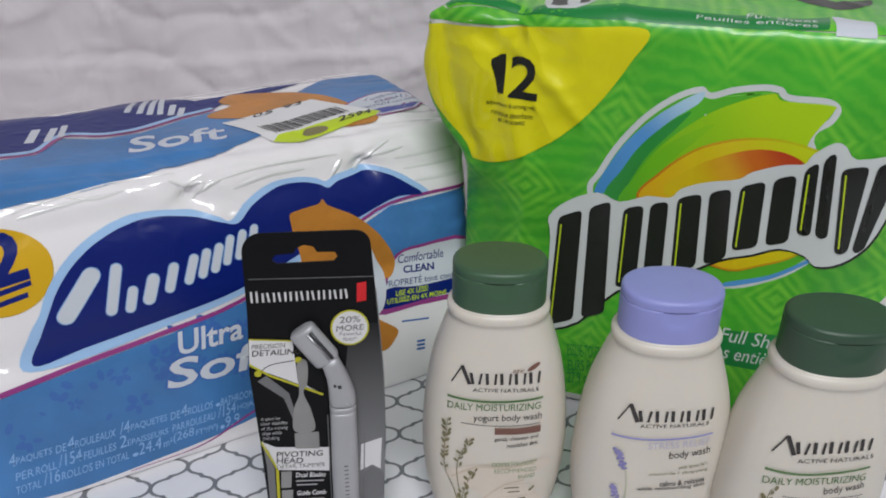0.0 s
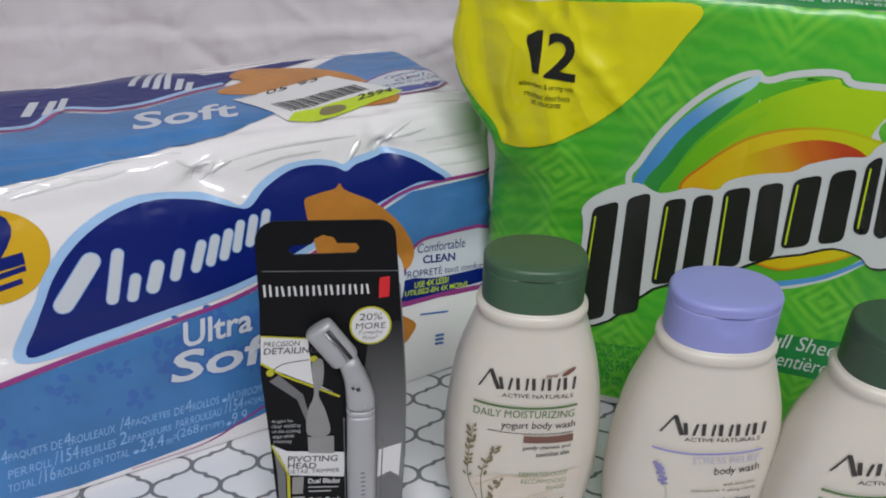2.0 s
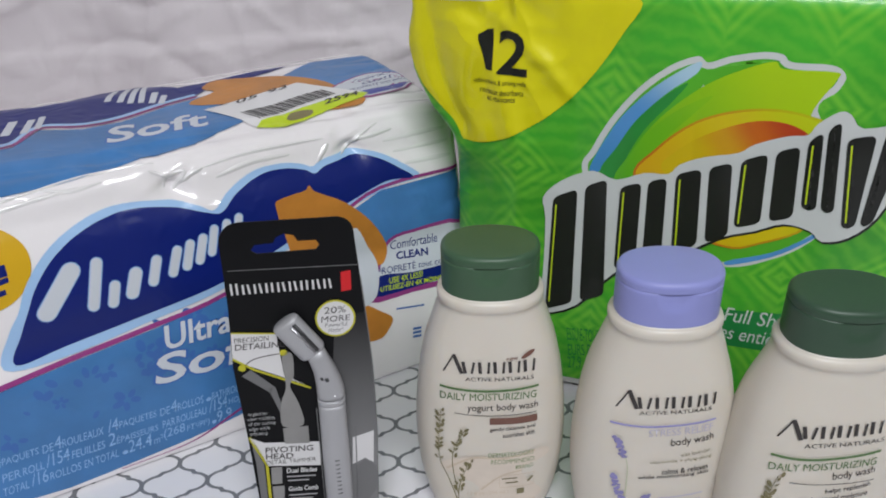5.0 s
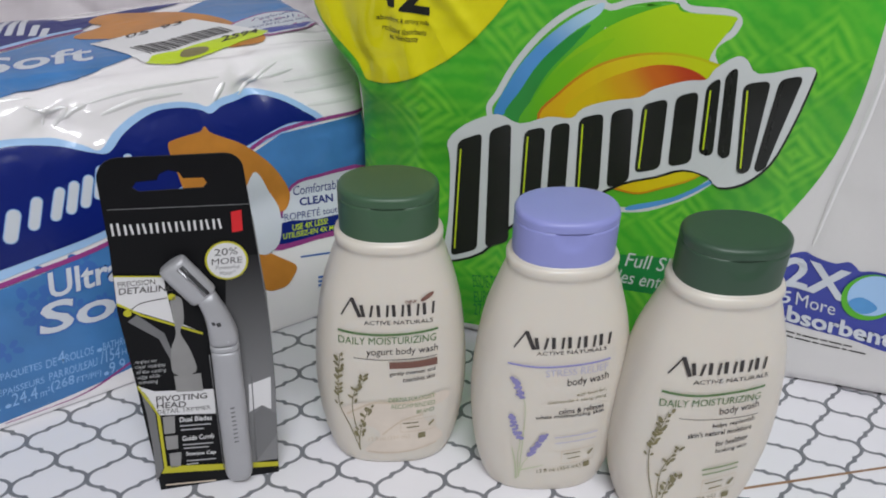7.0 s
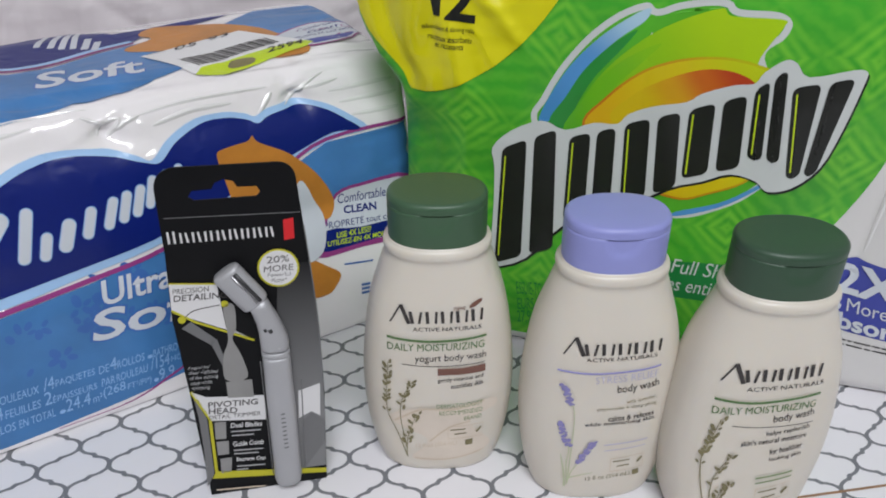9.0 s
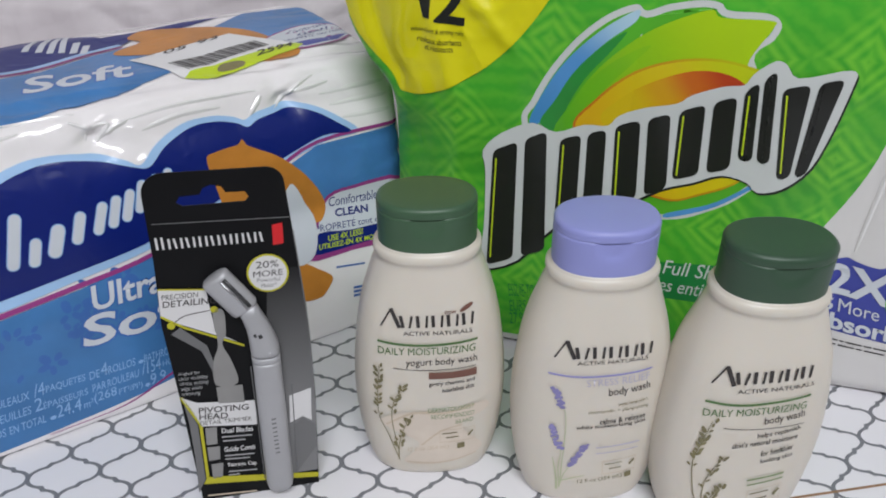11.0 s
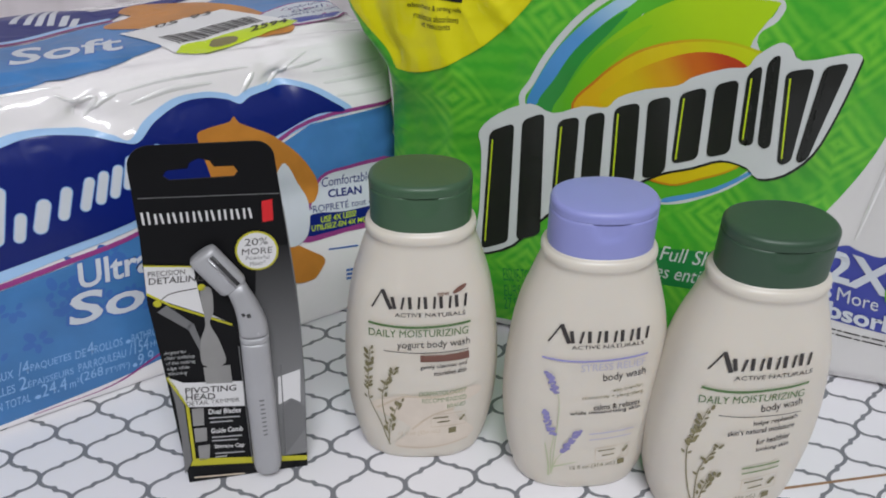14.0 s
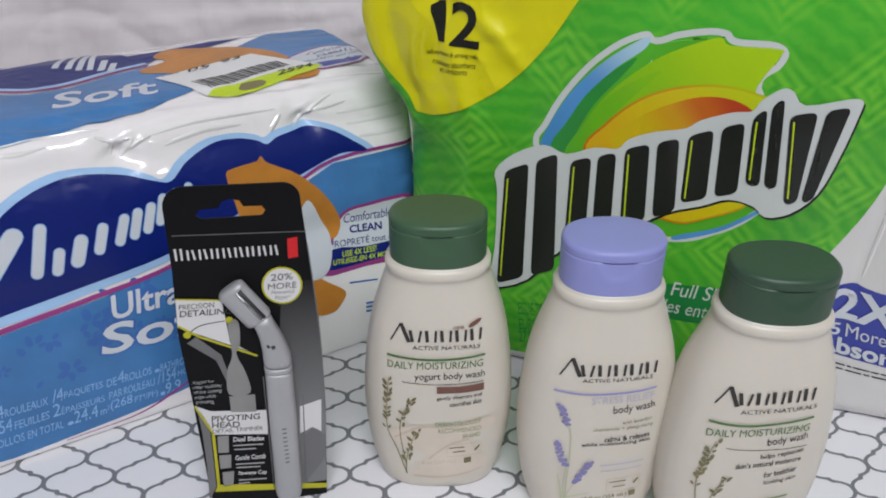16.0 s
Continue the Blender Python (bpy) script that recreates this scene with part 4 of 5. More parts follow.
decal("top_blue", [mm([(-95, 69.5), (-42.3, 69.6), (-25.4, 97.9), (-2, 83.8), (20.9, 85.4), (51.6, 104.1), (75.6, 112.5), (140, 127.4), (171, 155.3), (233, 155.3), (235, 79.1), (189.6, 44.0), (165.3, 45.2), (114.4, 54.9), (89.2, 36.3), (53.3, 14.9), (20.8, 11.2), (-23.8, 3.4), (-56.3, 1.0), (-95, -4.4)])], cp.top, M["sky"], tissue, 1, "sky blue printed film on the top")
decal("top_navy", [mm([(-62, 186.1), (-41, 178.2), (-24.2, 161.3), (-3.1, 166.1), (15.3, 183.1), (29, 195.2), (46, 187.9), (68.4, 148.6), (92.1, 149.1), (127.4, 157.6), (152.2, 153.9), (123.8, 142.0), (88.4, 133.7), (75.2, 119.0), (49.8, 112.5), (19.5, 98.4), (-0.3, 97.2), (-24.5, 108.0), (-43, 80.3), (-62, 81.6)])], cp.top, M["navy"], tissue, 2)
decal("top_magenta", [stroke(smooth(mm([(-62, 74.2), (-42.3, 73.0), (-25, 101.5), (-1, 89.4), (20.3, 90.9), (50.5, 107.5), (75.4, 115.4)]), 4, False), 0.0034)], cp.top, M["magenta"], tissue, 4)
decal("top_halo", [stroke(smooth(mm([(-62, 80.3), (-42.3, 79.1), (-25, 107.5), (-1, 95.4), (20.3, 97.0), (50.5, 113.5), (75.4, 121.4)]), 4, False), 0.0050)], cp.top, M["halo"], tissue, 3)
decals("top_mark", [stroke(smooth(mm([low, high]), 3, False), w / 1000) for low, high, w in [((-45, 97.7), (-38.3, 128.7), 5.5), ((-34.6, 95.9), (-27.7, 126.0), 4.5), ((-26.6, 101.5), (-21, 129.1), 4), ((20, 142.2), (31, 183.1), 4.2), ((27.3, 134.9), (40, 183.1), 4.2), ((33, 128.3), (46, 180.7), 4.2), ((39.6, 125.0), (50.5, 178.1), 4.0), ((45.6, 119.0), (52.7, 146.2), 4.6), ((50.7, 113.3), (56.7, 134.2), 4.4)]], cp.top, M["white"], tissue, 5, "white bars of the brand mark")
decal("top_lettering_edge", [word("Soft", [(7.3, 45.1), (66, 40.4), (12.9, 75.7)], 0.05)], cp.top, M["blot"], tissue, 2)
decals("top_lettering", [word("Soft", [(7.3, 45.1), (66, 40.4), (12.9, 75.7)], 0.02)], cp.top, M["white"], tissue, 3)
decal("top_tan_patch", [smooth(mm([(69.3, 93.2), (69.5, 105.3), (88, 119.0), (82.6, 133.9), (96, 148.6), (122.1, 138.9), (143, 124.7), (159.3, 99.6), (166, 73.0), (172, 33.1), (150, 24.7), (120, 54.9), (95, 76.7)]), 4)], cp.top, M["tan"], tissue, 5, "plain tan rounded patch")
decal("top_panel", [smooth(mm([(160, 72.7), (193.1, 94.3), (217, 86.2), (226.3, 66.1), (201.9, 42.4), (175.4, 35.6), (164.2, 47.6)]), 4)], cp.top, M["magenta"], tissue, 6)
decal("top_panel", [smooth(grow(mm([(160, 72.7), (193.1, 94.3), (217, 86.2), (226.3, 66.1), (201.9, 42.4), (175.4, 35.6), (164.2, 47.6)]), -0.0018), 4)], cp.top, M["white"], tissue, 7, "white printed panel")
decal("top_panel", [mm([(172.5, 50.2), (224.3, 64.9), (201.9, 46.1), (177.4, 39.2)])], cp.top, M["indigo"], tissue, 8)
decals("top_panel_print", [word("Comfortable", [(178, 76.7), (212, 86.3), (181, 83.9)]), word("CLEAN", [(182, 67.0), (208, 76.1), (184.5, 74.2)], 0.03), word("PROPRET\u00c9 tout confort", [(168, 54.9), (222, 70.6), (170.5, 62.8)])], cp.top, M["navy"], tissue, 8)
sticker = decal("sticker", [mm([(71.6, 76.2), (143.7, 101.1), (177.6, 43.9), (171, 36.8), (107.9, 15.2), (93.4, 20.2)])], cp.top, M["label_paper"], tissue, 10, "white price sticker with bars and a lime strip")
decal("sticker_strip", [mm([(92.7, 20.6), (98.5, 31.6), (170.5, 50.7), (177.6, 43.9), (171, 36.8), (124.1, 19.7), (107.9, 15.2)])], cp.top, M["lime"], sticker, 13, "lime strip of the sticker")
decal("sticker_spot", [smooth(mm([(114.5, 27.7), (118.5, 33.1), (125.5, 34.3), (131.5, 32.6), (133.0, 28.3), (129.5, 24.4), (121.6, 22.9), (116, 24.1)]), 4)], cp.top, M["ink_oat"], sticker, 17)
ends = mm([(89.9, 52.6), (153.2, 71.0), (158.1, 54.5), (98.3, 33.7)])
bars = []
for i in range(26):
    f, g = i / 26, (i + 0.35 + 0.35 * ((i * 7) % 3) / 2) / 26
    lo = [tuple(Vector(ends[0]).lerp(Vector(ends[1]), s)) for s in (f, g)]
    hi = [tuple(Vector(ends[3]).lerp(Vector(ends[2]), s)) for s in (f, g)]
    bars.append([lo[0], lo[1], hi[1], hi[0]])
decals("sticker_bar", bars, cp.top, M["ink_dark"], sticker, 17, "black bar of the bar code")
decals("sticker_print", [word("05", [(92.9, 76.1), (108.9, 81.7), (96, 85.7)]), word("93", [(117.4, 85.4), (133.3, 91.8), (120.5, 95.2)]), word("2594", [(143.1, 35.8), (169.6, 42.3), (146.6, 46.3)], 0.02), word("RETURNS", [(75.5, 74.0), (88.0, 78.8), (76.5, 77.4)])], cp.top, M["ink_dark"], sticker, 17)


def film_ridge(pack, line, height, parent):
    """A sharp standing fold of the clear film, tapered to both ends; line in mm, across and up over the front onto the top."""
    def over(u, v, lift):
        rim = pack.hi.z
        return pack.front(u, v, lift) if v <= rim else pack.at((u, v - rim, rim), lift)

    pts = smooth(mm(line), 6, False)
    k, rows = len(pts), []
    bm = bmesh.new()
    for i, p in enumerate(pts):
        d = (Vector(pts[min(i + 1, k - 1)]) - Vector(pts[max(i - 1, 0)])).normalized()
        f = math.sin(math.pi * (i + 0.4) / k) ** 0.6
        w, h = 0.0016 * f + 0.0002, height / 1000 * f
        rows.append([bm.verts.new(over(p[0] + d.y * a * w, p[1] - d.x * a * w, c)) for a, c in ((1, 0.00005), (0.25, h * 0.8), (-0.1, h), (-0.9, 0.00005))])
    for a, b in zip(rows, rows[1:]):
        for c in range(3):
            bm.faces.new((a[c], a[c + 1], b[c + 1], b[c]))
    part("film_fold", bm, M["fold"], parent, "standing fold of the clear film")


for ridge_line, ridge_height in [([(28.7, 168.3), (32.2, 175.5), (41.3, 176.8), (35.6, 168.4), (33.6, 166.0)], 1.5), ([(35.6, 168.4), (43.2, 174.1), (52.6, 177.0)], 1.4), ([(137.5, 164.7), (145.4, 168.7), (152.1, 174.6), (168.7, 183.6)], 1.5), ([(152.1, 174.6), (161.5, 174.6), (177.6, 176.2)], 1.2), ([(-63.0, 179.4), (-44.9, 184.6), (-22.9, 189.9), (3.3, 193.0), (26.6, 190.8)], 1.0), ([(-61.0, 175.5), (-36.6, 179.1), (-14.6, 181.3)], 0.9), ([(52.6, 177.0), (79.5, 180.4), (111.6, 180.4), (129.9, 179.4)], 1.0), ([(169.7, 169.5), (193.0, 169.9), (217.0, 169.7)], 0.5), ([(175.5, 160.2), (196.8, 160.1), (219.6, 159.0)], 0.5), ([(182.3, 149.7), (199.5, 149.2), (218.1, 148.5)], 0.45), ([(121.0, 162.1), (128.5, 171.3), (132.2, 175.2)], 1.1), ([(22.1, 183.4), (31.5, 175.6)], 1.0), ([(-35.7, 186.1), (-21.1, 179.8), (-3.2, 182.1)], 0.9), ([(58.6, 169.8), (82.2, 174.1), (106.3, 173.2)], 0.8)]:
    film_ridge(cp, ridge_line, ridge_height, tissue)
for ridge_line, ridge_height in (([(207.5, 232.0), (208.0, 205.0), (207.5, 180.0), (205.5, 145.0), (203.5, 104.0)], 1.0), ([(252.0, 225.0), (246.0, 170.0), (243.0, 120.0)], 0.7)):
    film_ridge(tp, ridge_line, ridge_height, towels)


# ---- the body wash bottles ----
PROFILE = [(0, 29.5, 21.5), (0.7, 31.6, 23.2), (2.2, 33.0, 24.2), (6, 34.6, 25.0), (12, 36.5, 25.4), (20, 38.3, 25.6), (32, 40.2, 25.2), (46, 41.4, 25.6), (60, 41.6, 25.6), (74, 40.9, 25.4), (88, 39.5, 25), (100, 37.8, 24.6), (110, 35.8, 23.8), (118, 33.7, 22.9), (126, 31.2, 21.9), (132, 29.4, 21.2), (137, 27.6, 20.6), (139.8, 26.4, 20.2), (141.0, 26.9, 20.9), (142.4, 27.4, 21.4), (144.4, 27.4, 21.4), (146.0, 26.8, 20.8), (147.0, 25.2, 19.6)]
ZS, WS, DS = ([p[i] / 1000 for p in PROFILE] for i in range(3))


def squareness(z):
    """The body is flatter in front below the shoulder than at the neck and cap."""
    return 2.75 - 0.5 * ease(z, 0.108, 0.138)


def oval(w, d, z, k=72):
    out, e = [], 2 / squareness(z)
    for i in range(k):
        a = 2 * math.pi * i / k
        c, s = math.cos(a), math.sin(a)
        out.append((w * math.copysign(abs(c) ** e, c), d * math.copysign(abs(s) ** e, s), z))
    return out


def bottle_skin(x, z, lift):
    w, d, power = float(np.interp(z, ZS, WS)), float(np.interp(z, ZS, DS)), squareness(z)
    f = min(abs(x) / w, 0.98)
    return x * (1 + lift / w), -(d * (1 - f ** power) ** (1 / power) + lift * 1.5), z


def cap_rings(z0, z1, w, d, r, top):
    rings = [oval(w - 0.0001, d - 0.0001, z0), oval(w, d, z0 + 0.0001)]
    for i in range(1, 14):
        rings.append(oval(w, d, z0 + 0.0003 + (z1 - r - z0 - 0.0003) * i / 14))
    if top:
        for i in range(7):
            a = radians(90 * i / 6)
            rings.append(oval(w - r * (1 - math.cos(a)), d - r * (1 - math.cos(a)), z1 - r + r * math.sin(a)))
        rings.append(oval((w - r) * 0.5, (d - r) * 0.5, z1 + 0.0003))
    else:
        rings.append(oval(w - 0.0001, d - 0.0001, z1))
    return rings


def bottle(name_label, m, cap):
    b = thing("body_wash_bottle", m, name_label, "bottle", "body wash bottles")
    zs = [0] + [0.00015 * 1.0] + list(np.linspace(0.0006, 0.1402, 60)) + list(np.linspace(0.1407, 0.1476, 12))
    part("body", loft([oval(float(np.interp(z, ZS, WS)), float(np.interp(z, ZS, DS)), z) for z in zs]), M["bottle"], b)
    bm = loft(cap_rings(0.1460, 0.1659, 0.0248, 0.0190, 0.0002, False))
    for v in bm.verts:
        e = (v.co.x / 0.0084) ** 2 + ((v.co.z - 0.1659) / 0.0098) ** 2
        if v.co.y < 0 and e < 1:
            v.co.y += 0.0011 * min(1.0, (1 - e) * 3.0)
    part("cap_base", bm, cap, b)
    part("flip_lid", loft(cap_rings(0.16597, 0.1712, 0.0248, 0.0190, 0.0026, True)), cap, b)
    return b


def sprig(kind, stems, parent):
    """A printed plant: stems with small seeds or flower heads along them."""
    random.seed(7)
    lines, seeds = [], []
    for line, start in stems:
        pts = smooth(mm(line), 5, False)
        lines.append(stroke(pts, 0.0006, 0.0003))
        for i, (x, z) in enumerate(pts):
            if i < start * len(pts):
                continue
            if kind == "oat":
                for s in (-1, 1):
                    if random.random() < 0.22:
                        continue
                    r = random.uniform(0.0013, 0.0023)
                    seeds.append(ellipse(x + s * random.uniform(0.0007, 0.0021), z + random.uniform(-0.0008, 0.0014), r, r * 0.45, 8, (62 if s > 0 else 118) + random.uniform(-22, 22)))
            else:
                for s in (-1, 0, 1):
                    r = random.uniform(0.0009, 0.0015)
                    seeds.append(ellipse(x + s * random.uniform(0.0006, 0.0015), z + random.uniform(-0.0008, 0.0008), r, r * 0.8, 8, random.uniform(0, 90)))
    decals("plant_stem", lines, bottle_skin, M["ink_oat" if kind == "oat" else "ink_stem"], parent, 2, step=0.004)
    tagged(decal("plant_print", seeds, bottle_skin, M["ink_oat" if kind == "oat" else "ink_lavender"], parent, 3, "printed oat ears" if kind == "oat" else "printed lavender flowers", 0.004), kind="stuff")


def brand_bars(base, right, top, parent):
    """Plain dark strokes in place of the brand's name."""
    (x0, z0), (x1, z1), (x2, z2) = mm([base, right, top])
    h, s = z2 - z0, (z1 - z0) / (x1 - x0)
    lines = [([(x0 + 0.0003, z0 + 0.0003), (x0 + 0.0058, z0 + h)], 0.0008), ([(x0 + 0.0058, z0 + h), (x0 + 0.0098, z0 + 0.0003)], 0.0020)]
    step = (x1 - x0 - 0.0104) / 5
    for i in range(5):
        a = x0 + 0.0104 + step * i
        low = z0 + s * (a - x0)
        lean = 0.0012 if i == 0 else 0.0004
        lines.append(([(a + 0.0012, low + 0.0003), (a + 0.0012 - lean, low + h * 0.66)], 0.0017))
        lines.append(([(a + step * 0.74 - lean, low + 0.0003), (a + step * 0.74, low + h * 0.66)], 0.0012))
    decals("brand_stroke", [stroke(k, w) for k, w in lines], bottle_skin, M["ink_dark"], parent, 2, "dark plain stroke of the brand mark", 0.004)


def line_print(pts, w, material, parent, label=""):
    decal("ruled_line", [stroke(smooth(mm(pts), 5, False), w)], bottle_skin, M[material], parent, 2, label, 0.004)


def prints(rows, material, parent, name="lettering"):
    decals(name, [word(t, k, wt) for t, k, wt in rows], bottle_skin, M[material], parent, 2, step=0.006)


b1 = bottle("cream plastic body wash bottle, green cap, brown label bar", pose(0.0664, 0.411, 0.0003, 0, -0.9, 0), M["cap_green"])
brand_bars((-24.4, 106.6), (23.8, 107.6), (-20.1, 117.4), b1)
prints([("new", [(8.0, 114.6), (13.6, 114.8), (7.9, 116.6)], 0.0)], "ink_brown", b1)
decal("leaf", [ellipse(*mm([(18.6, 117.6)])[0], 0.0038, 0.0013, 12, 30)], bottle_skin, M["ink_brown"], b1, 2)
prints([("ACTIVE NATURALS", [(-12.9, 102.5), (21.7, 102.9), (-12.9, 104.9)], 0.0), ("yogurt body wash", [(-12.2, 81.6), (24.4, 83.0), (-12.1, 87.4)], 0.0)], "ink_dark", b1)
prints([("DAILY MOISTURIZING", [(-26.2, 89.6), (23.4, 91.0), (-26.1, 94.2)], 0.0)], "ink_green", b1)
line_print([(-26.2, 97.6), (-1.5, 96.3), (24.4, 98.3)], 0.0014, "ink_green", b1, "green printed line")
line_print([(-18.9, 81.2), (-1.0, 80.1), (23.9, 81.4)], 0.0004, "ink_dark", b1)
decal("brown_bar", [mm([(-0.5, 78.6), (11.5, 78.8), (24.2, 80.0), (24.4, 75.2), (11.5, 74.4), (-0.5, 74.1)])], bottle_skin, M["ink_brown"], b1, 2, "brown printed bar")
prints([("gently cleanses and", [(-0.5, 68.5), (23.3, 70.6), (-0.5, 71.8)], 0.01), ("nourishes skin", [(6.5, 64.7), (23.1, 66.6), (6.5, 67.8)], 0.01)], "ink_dark", b1)
prints([("12 fl oz (354 mL)", [(-12.7, 20.2), (9.8, 22.4), (-12.6, 23.8)], 0.0)], "ink_tan", b1)
prints([("DERMATOLOGIST", [(-1.2, 50.4), (23.5, 52.0), (-1.2, 53.6)], 0.0), ("RECOMMENDED", [(0.2, 45.4), (23.6, 47.0), (0.2, 48.6)], 0.0), ("BRAND", [(13.6, 41.2), (23.1, 42.3), (13.6, 44.2)], 0.0)], "ink_green_light", b1)
decal("swirl", [smooth(mm([(-27.5, 41.5), (-13.0, 50.6), (7.2, 49.9), (27.4, 55.4), (31.0, 49.5), (16.5, 40.1), (28.5, 20.2), (7.4, 11.3), (-15.0, 12.5), (-6.3, 27.6)]), 5)], bottle_skin, M["ink_cream"], b1, 1, "pale cream swirl")
decals("swirl_line", [stroke(smooth(mm([(-24.0, 40.5), (-10.1, 49.8), (7.2, 49.9), (24.0, 54.4)]), 5, False), 0.0013), stroke(smooth(mm([(-13.5, 12.7), (4.2, 11.8), (25.0, 16.7)]), 5, False), 0.0009), stroke(smooth(mm([(-5.0, 26.0), (6.0, 36.5), (17.0, 40.5)]), 5, False), 0.0010)], bottle_skin, M["ink_tan"], b1, 2)
decal("badge", [stroke(mm([(5.0, 36.6), (23.9, 37.8), (23.8, 28.4), (5.0, 27.6), (5.0, 36.6)]), 0.0004)], bottle_skin, M["ink_tan"], b1, 2, "thin outline of a small badge")
decals("badge_print", [mm([(6.1, 34.6), (14.5, 35.2), (14.5, 34.4), (6.1, 33.8)]), mm([(8.3, 31.4), (15.0, 32.0), (15.1, 31.2), (8.3, 30.6)]), mm([(20.0, 32.2), (22.8, 35.8), (23.2, 34.4), (20.6, 30.8)]), mm([(14.4, 26.4), (18.4, 26.9), (18.5, 22.9), (14.5, 22.4)])], bottle_skin, M["ink_oat"], b1, 3)
sprig("oat", [([(-17.3, 13.2), (-22.7, 31.9), (-27.4, 45.7), (-27.7, 61.9), (-25.9, 82.2)], 0.52), ([(-17.7, 20.9), (-20.7, 43.9), (-19.1, 58.0), (-13.6, 69.5)], 0.42), ([(-17.9, 14.0), (-16.9, 28.8), (-11.8, 46.6)], 0.3)], b1)

b2 = bottle("cream plastic body wash bottle with a lilac flip cap", pose(0.1522, 0.390, 0.0003, 0, -1.5, 0), M["cap_lilac"])
brand_bars((-24.0, 103.5), (24.8, 105.0), (-20.1, 114.0), b2)
prints([("ACTIVE NATURALS", [(-12.8, 100.4), (21.6, 102.0), (-12.9, 102.6)], 0.0), ("body wash", [(4.2, 79.2), (25.0, 81.9), (3.7, 85.4)], 0.0), ("calms & relaxes", [(1.4, 61.6), (24.6, 64.0), (1.0, 65.0)], 0.01), ("while moisturizing skin", [(-10.1, 57.4), (25.1, 60.2), (-10.4, 60.6)], 0.01)], "ink_dark", b2)
prints([("with lavender,", [(9.5, 73.2), (24.8, 75.2), (9.2, 75.9)], 0.0), ("chamomile + ylang-ylang", [(-4.9, 68.2), (25.4, 70.8), (-5.2, 70.9)], 0.0)], "ink_oat", b2)
prints([("12 fl oz (354 mL)", [(-6.5, 17.0), (17.2, 20.4), (-6.9, 20.6)], 0.0)], "ink_oat", b2)
prints([("STRESS RELIEF", [(-7.2, 86.8), (23.9, 89.4), (-7.5, 91.2)], 0.0)], "ink_lilac_pale", b2)
line_print([(-26.0, 94.0), (-4.6, 93.2), (24.5, 96.0)], 0.0011, "ink_lilac", b2, "lilac printed line")
decals("lilac_print", [stroke(mm([(0.9, 44.6), (23.6, 47.4)]), 0.0009), stroke(mm([(1.5, 40.2), (23.1, 42.9)]), 0.0007)], bottle_skin, M["ink_lilac_pale"], b2, 2)
decal("badge", [stroke(mm([(5.6, 34.0), (22.9, 36.4), (23.3, 26.4), (5.9, 24.4), (5.6, 34.0)]), 0.0004)], bottle_skin, M["ink_tan"], b2, 2, "thin outline of a small badge")
decals("badge_print", [mm([(6.8, 32.2), (15.6, 33.4), (15.7, 32.6), (6.8, 31.4)]), mm([(9.2, 28.8), (15.6, 29.7), (15.7, 28.9), (9.2, 28.0)]), mm([(19.6, 31.2), (22.0, 34.6), (22.5, 33.1), (20.3, 29.7)]), mm([(17.9, 24.6), (21.4, 25.2), (21.8, 21.2), (18.4, 20.7)])], bottle_skin, M["ink_oat"], b2, 3)
sprig("lavender", [([(-16.2, 14.2), (-15.8, 40.0), (-16.0, 66.0), (-18.9, 75.6), (-22.0, 84.6)], 0.62), ([(-16.2, 14.2), (-17.6, 30.0), (-17.1, 41.6), (-19.5, 49.2), (-22.6, 59.4)], 0.55), ([(-16.3, 15.0), (-14.8, 24.0), (-12.1, 29.9), (-8.6, 38.4), (-4.6, 46.4)], 0.52)], b2)
decals("green_wisp", [stroke(smooth(mm([(-17.5, 12.4), (-18.6, 24.0), (-21.0, 36.8)]), 4, False), 0.0012, 0.0005), stroke(smooth(mm([(-16.3, 19.5), (-10.4, 21.8), (-3.6, 23.8)]), 4, False), 0.0010, 0.0004)], bottle_skin, M["ink_stem"], b2, 1)

b3 = bottle("cream plastic body wash bottle with a dark green flip cap", pose(0.2243, 0.3690, 0.0003, 0, -1.1, 0), M["cap_dark"])
brand_bars((-26.1, 104.2), (20.2, 108.6), (-21.4, 114.8), b3)
prints([("ACTIVE NATURALS", [(-14.2, 100.2), (21.2, 103.4), (-14.4, 102.6)], 0.0), ("body wash", [(2.2, 79.8), (21.1, 83.4), (1.3, 85.6)], 0.0), ("helps replenish", [(0.4, 71.6), (20.7, 75.6), (0.0, 75.2)], 0.01), ("skin's natural moisture", [(-10.5, 65.4), (20.5, 70.6), (-10.9, 68.8)], 0.01), ("for healthier", [(4.4, 59.8), (20.0, 63.6), (4.0, 63.4)], 0.01), ("looking skin", [(5.4, 54.2), (20.7, 57.8), (5.0, 57.6)], 0.01)], "ink_dark", b3)
prints([("DAILY MOISTURIZING", [(-27.0, 84.8), (20.3, 89.9), (-27.2, 89.2)], 0.0)], "ink_green", b3)
line_print([(-27.0, 93.8), (-6.5, 93.6), (21.1, 97.9)], 0.0014, "ink_green", b3, "green printed line")
line_print([(-17.0, 78.6), (-1.6, 78.2), (21.6, 80.3)], 0.0004, "ink_dark", b3)
prints([("12 fl oz (354 mL)", [(-8.4, 15.6), (12.6, 20.8), (-8.8, 19.0)], 0.0)], "ink_oat", b3)
decals("green_print", [stroke(mm([(1.3, 42.6), (19.1, 47.0)]), 0.0013), stroke(mm([(2.0, 38.8), (19.4, 43.4)]), 0.0011)], bottle_skin, M["ink_green_light"], b3, 2)
